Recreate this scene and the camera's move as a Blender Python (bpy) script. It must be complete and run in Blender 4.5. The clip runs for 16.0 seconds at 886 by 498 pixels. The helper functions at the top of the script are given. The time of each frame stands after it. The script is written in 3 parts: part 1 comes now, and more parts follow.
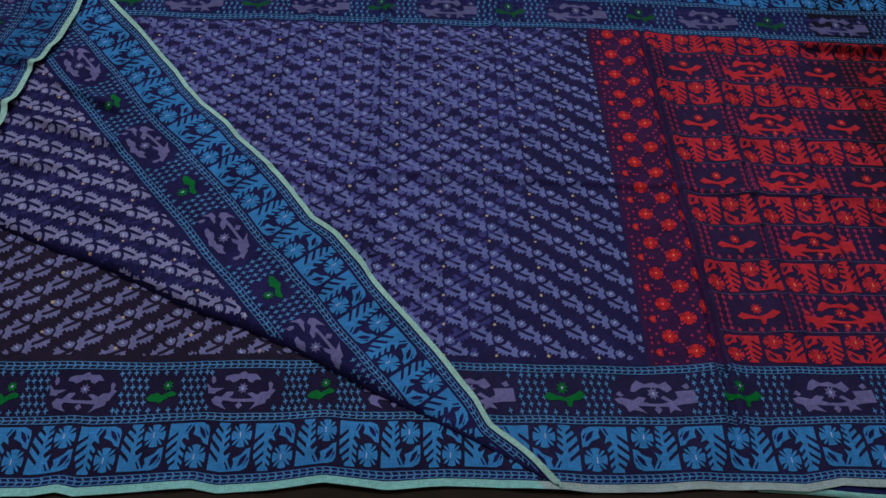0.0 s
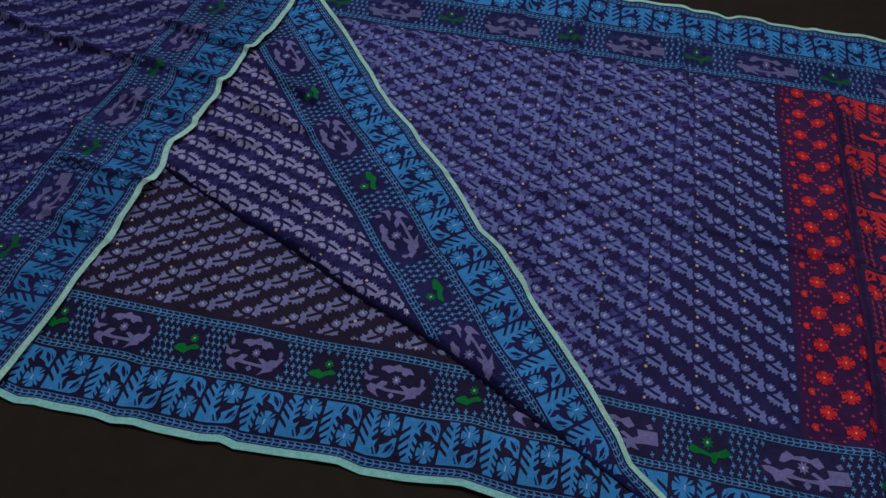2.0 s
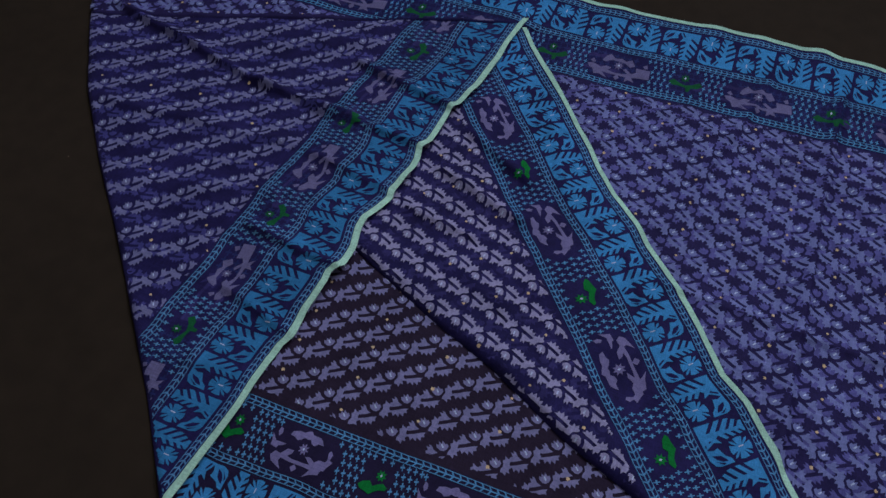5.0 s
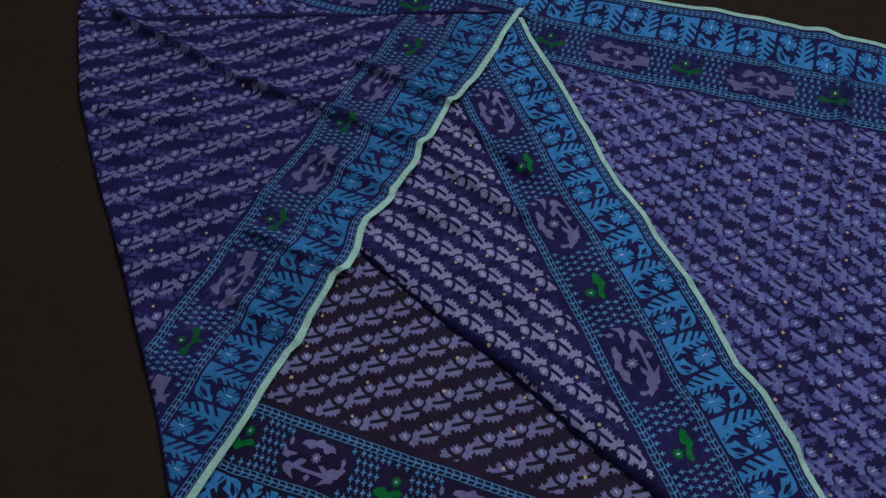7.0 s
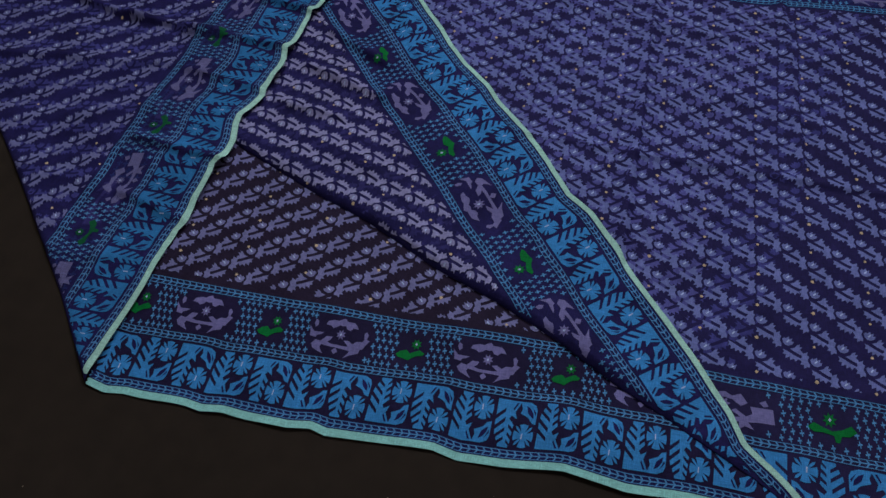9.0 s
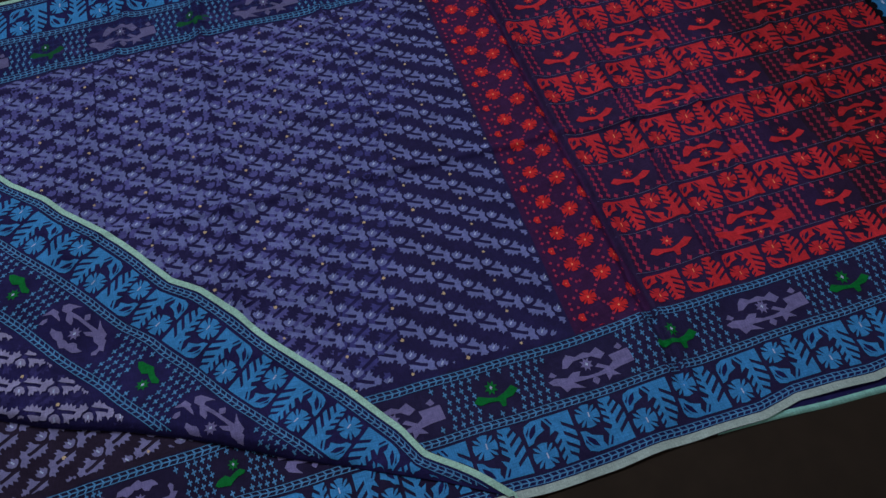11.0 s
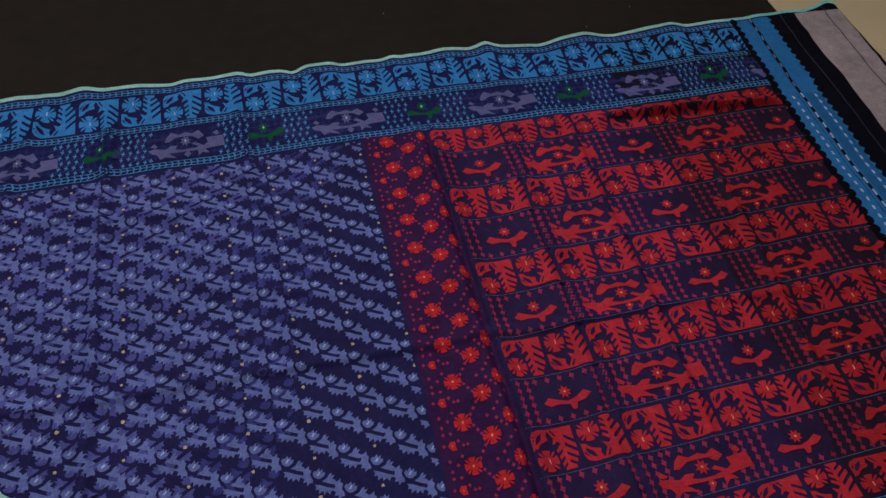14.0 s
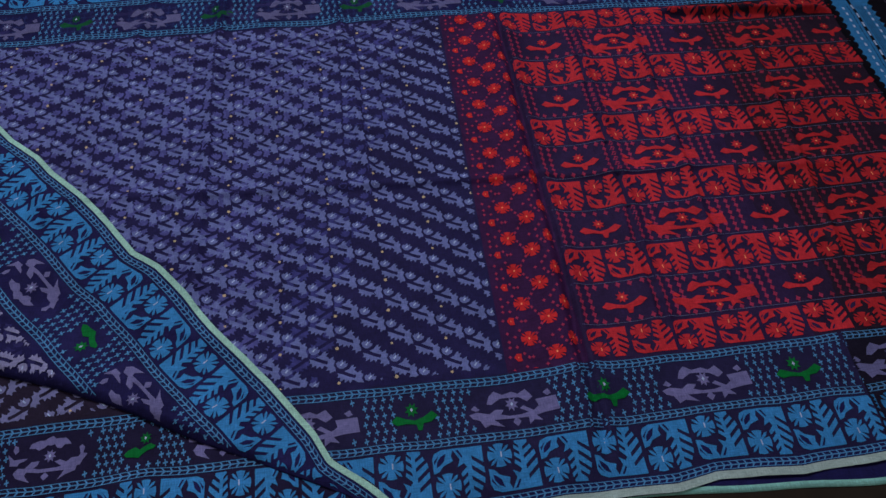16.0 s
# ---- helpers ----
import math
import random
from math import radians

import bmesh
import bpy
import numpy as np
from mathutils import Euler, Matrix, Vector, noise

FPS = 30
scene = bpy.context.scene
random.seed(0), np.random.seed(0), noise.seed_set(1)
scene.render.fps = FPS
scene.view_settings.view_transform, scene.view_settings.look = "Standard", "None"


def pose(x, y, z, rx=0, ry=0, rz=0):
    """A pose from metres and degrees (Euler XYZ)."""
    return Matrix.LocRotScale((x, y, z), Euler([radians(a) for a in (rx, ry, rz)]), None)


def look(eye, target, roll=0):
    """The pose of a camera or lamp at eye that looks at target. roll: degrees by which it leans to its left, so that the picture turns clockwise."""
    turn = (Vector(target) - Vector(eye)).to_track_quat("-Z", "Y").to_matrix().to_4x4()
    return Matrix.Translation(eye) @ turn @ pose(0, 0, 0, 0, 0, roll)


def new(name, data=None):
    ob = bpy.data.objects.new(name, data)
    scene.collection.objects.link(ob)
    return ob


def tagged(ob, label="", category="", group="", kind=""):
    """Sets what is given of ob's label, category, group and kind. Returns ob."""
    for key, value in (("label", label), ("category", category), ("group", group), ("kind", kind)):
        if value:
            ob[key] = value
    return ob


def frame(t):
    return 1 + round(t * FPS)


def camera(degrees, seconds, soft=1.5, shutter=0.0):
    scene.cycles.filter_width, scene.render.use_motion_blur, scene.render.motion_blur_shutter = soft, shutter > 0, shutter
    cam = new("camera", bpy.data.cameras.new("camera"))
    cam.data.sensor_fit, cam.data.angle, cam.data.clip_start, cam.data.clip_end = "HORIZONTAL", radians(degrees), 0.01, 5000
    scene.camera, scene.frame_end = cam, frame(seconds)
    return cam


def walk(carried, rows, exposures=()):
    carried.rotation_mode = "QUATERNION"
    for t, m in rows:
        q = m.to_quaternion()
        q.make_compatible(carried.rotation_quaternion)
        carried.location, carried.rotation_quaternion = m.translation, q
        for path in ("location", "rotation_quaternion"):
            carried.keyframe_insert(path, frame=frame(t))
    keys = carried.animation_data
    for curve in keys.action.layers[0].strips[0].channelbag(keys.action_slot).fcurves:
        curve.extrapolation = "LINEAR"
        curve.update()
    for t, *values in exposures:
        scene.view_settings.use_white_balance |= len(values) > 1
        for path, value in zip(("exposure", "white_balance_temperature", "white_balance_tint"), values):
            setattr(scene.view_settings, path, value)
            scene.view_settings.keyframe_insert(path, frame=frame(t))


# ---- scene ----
cam = camera(62.3, 16.0)
PATH = [
    (0, (-0.388, -0.465, 0.947), (-0.234, 0.672, -0.692), 8.6),
    (0.5, (-0.421, -0.484, 0.943), (-0.383, 0.66, -0.697), 7.9),
    (1, (-0.448, -0.492, 0.955), (-0.496, 0.652, -0.685), 7.1),
    (1.5, (-0.471, -0.494, 0.961), (-0.569, 0.65, -0.676), 6.9),
    (2, (-0.476, -0.491, 0.961), (-0.616, 0.662, -0.667), 6.4),
    (2.5, (-0.48, -0.478, 0.965), (-0.639, 0.685, -0.654), 7.1),
    (3, (-0.497, -0.444, 0.955), (-0.748, 0.694, -0.67), 5.6),
    (3.5, (-0.573, -0.39, 0.938), (-0.9, 0.716, -0.696), 4.7),
    (4, (-0.666, -0.309, 0.924), (-1.043, 0.744, -0.734), 2.7),
    (4.2, (-0.702, -0.293, 0.922), (-1.081, 0.749, -0.743), 2.7),
    (6.5, (-0.737, -0.264, 0.912), (-1.096, 0.745, -0.777), 1.1),
    (7, (-0.742, -0.259, 0.91), (-1.1, 0.741, -0.785), 0.3),
    (7.5, (-0.719, -0.264, 0.904), (-1.063, 0.7, -0.814), -0.4),
    (8, (-0.682, -0.302, 0.899), (-1.017, 0.625, -0.841), -1.3),
    (8.5, (-0.6, -0.379, 0.911), (-0.903, 0.559, -0.829), -1.0),
    (9, (-0.527, -0.437, 0.925), (-0.797, 0.567, -0.783), -2.5),
    (9.5, (-0.477, -0.447, 0.924), (-0.639, 0.602, -0.771), -2.9),
    (10, (-0.432, -0.451, 0.911), (-0.388, 0.64, -0.765), -1.2),
    (10.2, (-0.415, -0.448, 0.901), (-0.288, 0.644, -0.77), -0.5),
    (12.3, (-0.159, -0.164, 0.878), (0.282, 0.799, -0.818), 3.0),
    (12.5, (-0.153, -0.145, 0.872), (0.291, 0.827, -0.819), 3.2),
    (13, (-0.145, -0.105, 0.867), (0.314, 0.913, -0.793), 5.0),
    (13.5, (-0.146, -0.094, 0.873), (0.315, 0.991, -0.743), 6.5),
    (14, (-0.141, -0.145, 0.886), (0.26, 1.007, -0.699), 6.9),
    (14.5, (-0.149, -0.255, 0.911), (0.187, 0.911, -0.679), 7.7),
    (15, (-0.169, -0.348, 0.929), (0.108, 0.814, -0.676), 5.6),
    (15.5, (-0.18, -0.386, 0.909), (0.086, 0.762, -0.708), 5.6),
    (16, (-0.188, -0.408, 0.898), (0.046, 0.718, -0.738), 5.4),
]
walk(cam, [(t, look(eye, target, roll)) for t, eye, target, roll in PATH])

import mathutils.geometry


# ---- light ----
world = bpy.data.worlds.new("world")
scene.world = world
world.use_nodes = True
sky = world.node_tree.nodes.new("ShaderNodeTexSky")
sky.sky_type, sky.sun_disc = "NISHITA", False
sky.sun_elevation, sky.sun_rotation = radians(50), radians(20)
world.node_tree.links.new(sky.outputs[0], world.node_tree.nodes["Background"].inputs[0])
world.node_tree.nodes["Background"].inputs[1].default_value = 0.1


def area_lamp(name, m, wide, high, watts, colour):
    data = bpy.data.lights.new(name, "AREA")
    data.shape, data.size, data.size_y, data.energy, data.color = "RECTANGLE", wide, high, watts, colour
    data.spread = 2.4
    ob = new(name, data)
    ob.matrix_world = m
    return ob


# Added lamp in an added opening, out of view; no window is known.
LAMP_X, LAMP_Z, WALL_Y = -0.4, 2.6, 2.1
area_lamp("added_area_light", look((LAMP_X, WALL_Y + 0.05, LAMP_Z), (-0.55, -0.85, 0.0)), 2.3, 1.25, 39.5, (0.93, 0.97, 1.0))

# ---- materials ----


def srgb(r, g, b):
    return tuple(((c / 255 + 0.055) / 1.055) ** 2.4 if c > 10 else c / 3295 for c in (r, g, b)) + (1.0,)


def material(name, colour, rough=0.75, vary=0.25, scale=60.0, bump=0.15, grain=900.0, blotch=9.0, sheen=0.0, specular=0.25, thread=0.0):
    """Surface with fine grain, blotches at a second scale and relief; scales in 1/m."""
    mat = bpy.data.materials.new(name)
    mat.use_nodes = True
    nodes, links = mat.node_tree.nodes, mat.node_tree.links
    shader = nodes["Principled BSDF"]
    place = nodes.new("ShaderNodeTexCoord")
    fine, wide, tiny = (nodes.new("ShaderNodeTexNoise") for _ in range(3))
    for node, size in ((fine, scale), (wide, blotch), (tiny, grain)):
        node.inputs["Scale"].default_value = size
        node.inputs["Detail"].default_value = 3.0
        links.new(place.outputs["Object"], node.inputs["Vector"])
    total = nodes.new("ShaderNodeMath")
    total.operation = "ADD"
    links.new(fine.outputs[0], total.inputs[0])
    links.new(wide.outputs[0], total.inputs[1])
    spread = nodes.new("ShaderNodeMapRange")
    spread.inputs["From Min"].default_value, spread.inputs["From Max"].default_value = 0.65, 1.35
    spread.inputs["To Min"].default_value, spread.inputs["To Max"].default_value = 1 - vary, 1 + vary
    links.new(total.outputs[0], spread.inputs[0])
    last = spread.outputs[0]
    for stretch in ((90.0, 1300.0, 90.0), (1500.0, 110.0, 110.0)) if thread else ():
        long = nodes.new("ShaderNodeVectorMath")
        long.operation = "MULTIPLY"
        long.inputs[1].default_value = stretch
        links.new(place.outputs["Object"], long.inputs[0])
        yarn = nodes.new("ShaderNodeTexNoise")
        yarn.inputs["Scale"].default_value, yarn.inputs["Detail"].default_value = 1.0, 1.0
        links.new(long.outputs[0], yarn.inputs["Vector"])
        slub = nodes.new("ShaderNodeMapRange")
        slub.inputs["From Min"].default_value, slub.inputs["From Max"].default_value = 0.3, 0.7
        slub.inputs["To Min"].default_value, slub.inputs["To Max"].default_value = 1 - thread, 1 + thread
        links.new(yarn.outputs[0], slub.inputs[0])
        both = nodes.new("ShaderNodeMath")
        both.operation = "MULTIPLY"
        links.new(last, both.inputs[0])
        links.new(slub.outputs[0], both.inputs[1])
        last = both.outputs[0]
    tint = nodes.new("ShaderNodeVectorMath")
    tint.operation = "SCALE"
    tint.inputs[0].default_value = colour[:3]
    links.new(last, tint.inputs["Scale"])
    links.new(tint.outputs[0], shader.inputs["Base Color"])
    relief = nodes.new("ShaderNodeBump")
    relief.inputs["Strength"].default_value, relief.inputs["Distance"].default_value = bump, 0.0006
    links.new(tiny.outputs[0], relief.inputs["Height"])
    links.new(relief.outputs[0], shader.inputs["Normal"])
    shader.inputs["Roughness"].default_value = rough
    shader.inputs["Specular IOR Level"].default_value = specular
    shader.inputs["Sheen Weight"].default_value = sheen
    return mat


CLOTH = dict(rough=0.7, vary=0.22, scale=45.0, bump=0.3, grain=1400.0, blotch=12.0, sheen=0.0, specular=0.05, thread=0.18)
INK = dict(CLOTH, vary=0.16, scale=90.0)
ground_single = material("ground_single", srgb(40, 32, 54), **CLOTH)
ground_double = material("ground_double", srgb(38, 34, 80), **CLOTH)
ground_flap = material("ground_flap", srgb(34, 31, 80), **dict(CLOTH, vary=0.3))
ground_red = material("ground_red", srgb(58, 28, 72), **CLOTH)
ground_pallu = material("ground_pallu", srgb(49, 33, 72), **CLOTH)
# Darker grounds: single layer over the mat, with weaker light painted in too.
pallu_single_dim = material("pallu_single_dim", srgb(41, 27, 46), **CLOTH)
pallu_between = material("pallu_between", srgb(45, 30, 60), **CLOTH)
border_single_dim = material("border_single_dim", srgb(27, 23, 42), **CLOTH)
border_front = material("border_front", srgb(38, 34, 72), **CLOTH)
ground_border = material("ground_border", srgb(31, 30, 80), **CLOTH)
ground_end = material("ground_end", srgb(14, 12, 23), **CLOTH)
ink_violet = material("ink_violet", srgb(110, 106, 160), **INK)
ink_leaf = material("ink_leaf", srgb(106, 114, 176), **INK)
ink_single = material("ink_single", srgb(114, 114, 164), **INK)
ground_edge = material("ground_edge", srgb(33, 28, 60), **CLOTH)
# Lighter copy of the leaf ink, with the corner flap's stronger light painted in.
ink_leaf_lit = material("ink_leaf_lit", srgb(138, 136, 184), **INK)
# Darker copies of the inks, with dimmer light put into their colour.
shaded_blue = material("shaded_blue", srgb(46, 112, 172), **INK)
shaded_line = material("shaded_line", srgb(80, 130, 184), **INK)
shaded_violet = material("shaded_violet", srgb(98, 96, 144), **INK)
shaded_green = material("shaded_green", srgb(20, 82, 54), **INK)
shaded_leaf = material("shaded_leaf", srgb(108, 110, 162), **INK)
ink_ghost = material("ink_ghost", srgb(62, 62, 128), **dict(INK, vary=0.35))
ink_dim_blue = material("ink_dim_blue", srgb(38, 46, 100), **dict(INK, vary=0.3))
ink_deep = material("ink_deep", srgb(48, 45, 100), **dict(INK, vary=0.35))
ink_near = material("ink_near", srgb(82, 82, 150), **dict(INK, vary=0.3))
ink_blue = material("ink_blue", srgb(56, 130, 198), **INK)
ink_line = material("ink_line", srgb(80, 136, 194), **INK)
ink_green = material("ink_green", srgb(10, 108, 52), **INK)
ink_red = material("ink_red", srgb(194, 46, 60), **INK)
# Darkened red and plum: single layer, plus light falling off to the right.
red_single_dim = material("red_single_dim", srgb(172, 38, 48), **INK)
plum_single_dim = material("plum_single_dim", srgb(132, 40, 66), **INK)
ink_flame = material("ink_flame", srgb(204, 44, 52), **INK)
ink_plum = material("ink_plum", srgb(160, 49, 86), **INK)
ink_pale = material("ink_pale", srgb(170, 185, 225), **INK)
ink_gold = material("ink_gold", srgb(196, 172, 146), **INK)
ink_amber = material("ink_amber", srgb(250, 150, 110), **INK)
hem_mint = material("hem_mint", srgb(138, 200, 200), **dict(CLOTH, vary=0.12))
hem_grey = material("hem_grey", srgb(158, 178, 182), **dict(CLOTH, vary=0.2))
hem_pale = material("hem_pale", srgb(160, 205, 198), **dict(CLOTH, vary=0.14))
cloth_grey = material("cloth_grey", srgb(164, 146, 150), **CLOTH)
thread_dark = material("thread_dark", srgb(70, 62, 84), **CLOTH)
mat_dark = material("mat_dark", srgb(40, 33, 29), rough=0.85, vary=0.2, scale=30.0, bump=0.1, grain=500.0, blotch=3.0, specular=0.12)
tile_beige = material("tile_beige", srgb(214, 188, 152), rough=0.4, vary=0.06, scale=12.0, bump=0.05, grain=200.0, blotch=2.0)
paint_wall = material("paint_wall", srgb(226, 220, 210), rough=0.9, vary=0.04, scale=8.0, bump=0.1, grain=150.0, blotch=1.0)
dust = material("dust", srgb(190, 180, 165), rough=0.9)

# ---- shape of the cloth ----
SMOOTH = lambda t: (lambda s: s * s * (3 - 2 * s))(np.clip(t, 0, 1))
TABLE = np.random.RandomState(5).rand(64, 64)


def ripple(x, y, size, seed=0):
    """Smooth value noise between -1 and 1 with bumps of the given size in metres."""
    x, y = np.asarray(x) / size + 17.3 * seed, np.asarray(y) / size + 9.1 * seed
    i, j = np.floor(x).astype(int), np.floor(y).astype(int)
    s, t = SMOOTH(x - i), SMOOTH(y - j)
    a, b, c, d = (TABLE[(i + p) % 64, (j + q) % 64] for p, q in ((0, 0), (1, 0), (0, 1), (1, 1)))
    return 2 * ((a * (1 - s) + b * s) * (1 - t) + (c * (1 - s) + d * s) * t) - 1


def curve(*points):
    xs, ys = [p[0] for p in points], [p[1] for p in points]
    return lambda t: np.interp(t, xs, ys)


bottom_line = curve((-1.1, -0.204), (-0.85, -0.199), (-0.6, -0.188), (-0.4, -0.181), (0, -0.18), (0.25, -0.172), (0.47, -0.165), (0.8, -0.155), (1.2, -0.145))
bottom_hem = curve((-1.1, -0.2), (-1.067, -0.207), (-1.04, -0.202), (-0.954, -0.201), (-0.93, -0.204), (-0.9, -0.199), (-0.811, -0.198), (-0.782, -0.193), (-0.76, -0.198), (-0.693, -0.192), (-0.621, -0.185), (-0.588, -0.191), (-0.53, -0.187), (-0.456, -0.177), (-0.378, -0.185), (-0.3, -0.18), (-0.144, -0.181), (-0.07, -0.185), (0.047, -0.178), (0.188, -0.18), (0.242, -0.169), (0.3, -0.171), (0.355, -0.176), (0.424, -0.171), (0.8, -0.16), (1.2, -0.15))
top_line = curve((-1.95, 0.86), (-0.79, 0.92), (-0.5, 0.938), (-0.25, 0.948), (0, 0.96), (0.3, 0.966), (0.5, 0.968), (0.7, 0.978), (0.93, 0.985), (1.1, 1.0))
top_hem = curve((-1.95, 0.86), (-0.79, 0.92), (-0.556, 0.947), (-0.484, 0.938), (-0.448, 0.95), (-0.415, 0.939), (-0.355, 0.945), (-0.298, 0.939), (-0.288, 0.948), (-0.18, 0.952), (-0.172, 0.94), (-0.104, 0.954), (-0.095, 0.94), (-0.067, 0.96), (-0.015, 0.96), (-0.006, 0.949), (0.07, 0.956), (0.099, 0.966), (0.107, 0.954), (0.14, 0.954), (0.199, 0.97), (0.248, 0.963), (0.284, 0.977), (0.304, 0.958), (0.384, 0.954), (0.488, 0.976), (0.556, 0.962), (0.688, 0.98), (0.71, 0.968), (0.9, 0.98), (0.95, 0.988), (1.0, 0.982), (1.035, 0.992), (1.06, 1.006), (1.075, 1.008), (1.1, 0.985))
far_hem = top_hem
top_hem = lambda t: (far_hem(np.asarray(t) - 0.009) + 2 * far_hem(t) + far_hem(np.asarray(t) + 0.009)) / 4
side_hem = curve((-0.2, -1.097), (-0.158, -1.09), (-0.1, -1.084), (-0.047, -1.076), (0.009, -1.073), (0.05, -1.068), (0.068, -1.06), (0.107, -1.062), (0.16, -1.056), (0.176, -1.057), (0.191, -1.043), (0.226, -1.043), (0.259, -1.05), (0.276, -1.049), (0.329, -1.031), (0.342, -1.033), (0.394, -1.02), (0.411, -1.02), (0.436, -1.026), (0.455, -1.017), (0.533, -1.014), (0.552, -1.006), (0.609, -0.993), (0.686, -0.982), (0.729, -0.98), (0.785, -0.973), (0.803, -0.97))
side_fold = curve((-0.2, -1.097), (-0.08, -1.2), (0.042, -1.315), (0.12, -1.39), (0.228, -1.5), (0.35, -1.612), (0.48, -1.705), (0.557, -1.755), (0.75, -1.83), (1.0, -1.88))
corner_fold = curve((-1.14, 0.268), (-1.044, 0.228), (-0.905, 0.168), (-0.795, 0.128), (-0.68, 0.072), (-0.58, 0.036), (-0.49, -0.004), (-0.407, -0.05), (-0.306, -0.099), (-0.227, -0.136), (-0.173, -0.166), (-0.144, -0.183))
CORNER_EDGE = [(-0.974, 0.798), (-0.938, 0.748), (-0.903, 0.708), (-0.864, 0.665), (-0.826, 0.616), (-0.801, 0.586), (-0.775, 0.557), (-0.748, 0.517), (-0.714, 0.476), (-0.669, 0.437), (-0.643, 0.405), (-0.597, 0.358), (-0.566, 0.321), (-0.542, 0.292), (-0.504, 0.239), (-0.467, 0.211), (-0.426, 0.162), (-0.387, 0.106), (-0.312, 0.015), (-0.256, -0.06), (-0.236, -0.094), (-0.209, -0.117), (-0.177, -0.147), (-0.144, -0.178)]
corner_hem = curve((-1.14, 0.798), *CORNER_EDGE)
overlap = lambda x: 0.79 + 0.38 * (x + 0.985)

# Creases of the cloth: start, end, height, half width.
CREASES = [
    (-0.7, 0.345, 0.75, 0.325, 0.0046, 0.008),
    (0.107, -0.15, 0.114, 0.8, 0.0150, 0.030),
    (0.109, -0.15, 0.116, 0.8, -0.0140, 0.0075),
    (0.238, 0.0, 0.25, 0.76, 0.0100, 0.020),
    (0.238, 0.0, 0.25, 0.76, -0.0080, 0.006),
    (-0.42, 0.1, -0.40, 0.92, 0.0085, 0.010),
    (-0.15, 0.3, -0.2, 0.92, 0.0060, 0.009),
    (-0.62, 0.45, -0.5, 0.93, 0.0060, 0.010),
    (-0.85, 0.7, -0.2, 0.62, 0.0040, 0.010),
    (-0.3, 0.5, 0.0, 0.42, 0.0030, 0.010),
    (0.36, 0.1, 0.37, 0.74, 0.0075, 0.008),
    (0.15, 0.45, 0.75, 0.5, 0.0022, 0.010),
    (0.42, 0.732, 0.8, 0.722, 0.0170, 0.010),
    (0.13, 0.745, 0.42, 0.715, 0.0025, 0.010),
    (0.55, 0.1, 0.6, 0.7, 0.0065, 0.008),
]
SIDE_CREASES = [
    (-1.70, 0.55, -1.30, 0.46, 0.0130, 0.010),
    (-1.36, 0.475, -1.14, 0.448, 0.0110, 0.009),
    (-1.25, 0.45, -1.02, 0.435, 0.0090, 0.009),
    (-1.6, 0.33, -1.2, 0.37, 0.0060, 0.010),
    (-1.22, 0.58, -1.0, 0.53, 0.0120, 0.010),
    (-1.45, 0.2, -1.1, 0.3, 0.0030, 0.014),
    (-1.2, 0.1, -1.06, 0.065, 0.0050, 0.009),
    (-1.22, 0.2, -1.04, 0.183, 0.0085, 0.009),
    (-1.2, 0.36, -1.03, 0.335, 0.0055, 0.009),
    (-1.5, 0.5, -1.2, 0.64, 0.0035, 0.012),
]
CORNER_CREASES = [
    (-1.0, 0.42, -0.82, 0.36, 0.0090, 0.012),
    (-0.98, 0.51, -0.84, 0.44, 0.0090, 0.012),
    (-1.02, 0.33, -0.88, 0.31, 0.0075, 0.012),
    (-0.95, 0.28, -0.55, 0.1, 0.0030, 0.016),
    (-0.7, 0.42, -0.6, 0.25, 0.0030, 0.012),
    (-0.86, 0.6, -0.78, 0.42, 0.0035, 0.012),
]


def ridges(x, y, creases):
    z = np.zeros_like(x)
    for x0, y0, x1, y1, high, half in creases:
        dx, dy = x1 - x0, y1 - y0
        long = math.hypot(dx, dy)
        t = ((x - x0) * dx + (y - y0) * dy) / long**2
        off = ((x - x0) * dy - (y - y0) * dx) / long + 0.006 * ripple(t * long, 0 * t, 0.09, 3)
        z = z + high * np.exp(-((off / np.where(off > 0, 0.75 * half, 1.25 * half)) ** 2)) * SMOOTH((t + 0.03) / 0.15) * SMOOTH((1.03 - t) / 0.15)
    return z


def fold(x, y, size, seed):
    """Narrow soft folds with broad hollows between them."""
    return (1 - np.abs(ripple(x + 0.3 * size * ripple(x, y, size * 1.7, seed + 5), y, size, seed))) ** 3


def crumple(x, y, seed):
    return 0.0024 * ripple(x + 0.4 * y, y, 0.11, seed) + 0.0020 * fold(x + 0.3 * y, y * 1.6, 0.13, seed + 3) + 0.0010 * ripple(x, y - 0.5 * x, 0.05, seed + 1) + 0.00045 * ripple(x, y, 0.025, seed + 2)


def round_edge(d, radius):
    return np.sqrt(1 - (1 - np.clip(d / radius, 0, 1)) ** 2)


def main_height(x, y):
    z = 0.0005 + crumple(x, y, 1) + ridges(x, y, CREASES)
    z = z * (0.3 + 0.7 * SMOOTH((y - bottom_hem(x)) / 0.06)) - 0.0022 * (1 - SMOOTH((y - bottom_hem(x)) / 0.05))
    for edge, high in ((y - bottom_hem(x), 0.0020), (top_hem(x) - y, 0.0040)):
        z = z + np.exp(-np.clip(edge, 0, 1) / 0.05) * high * (0.6 + ripple(x, 0 * x, 0.045, 4))
    over = SMOOTH((-0.93 - x) / 0.07)
    over = over * SMOOTH((y - overlap(x) + 0.011) / 0.006)
    return z * (1 - 0.6 * over) + over * (side_height(np.minimum(x, side_hem(y)), np.minimum(y, 0.8)) + 0.003)


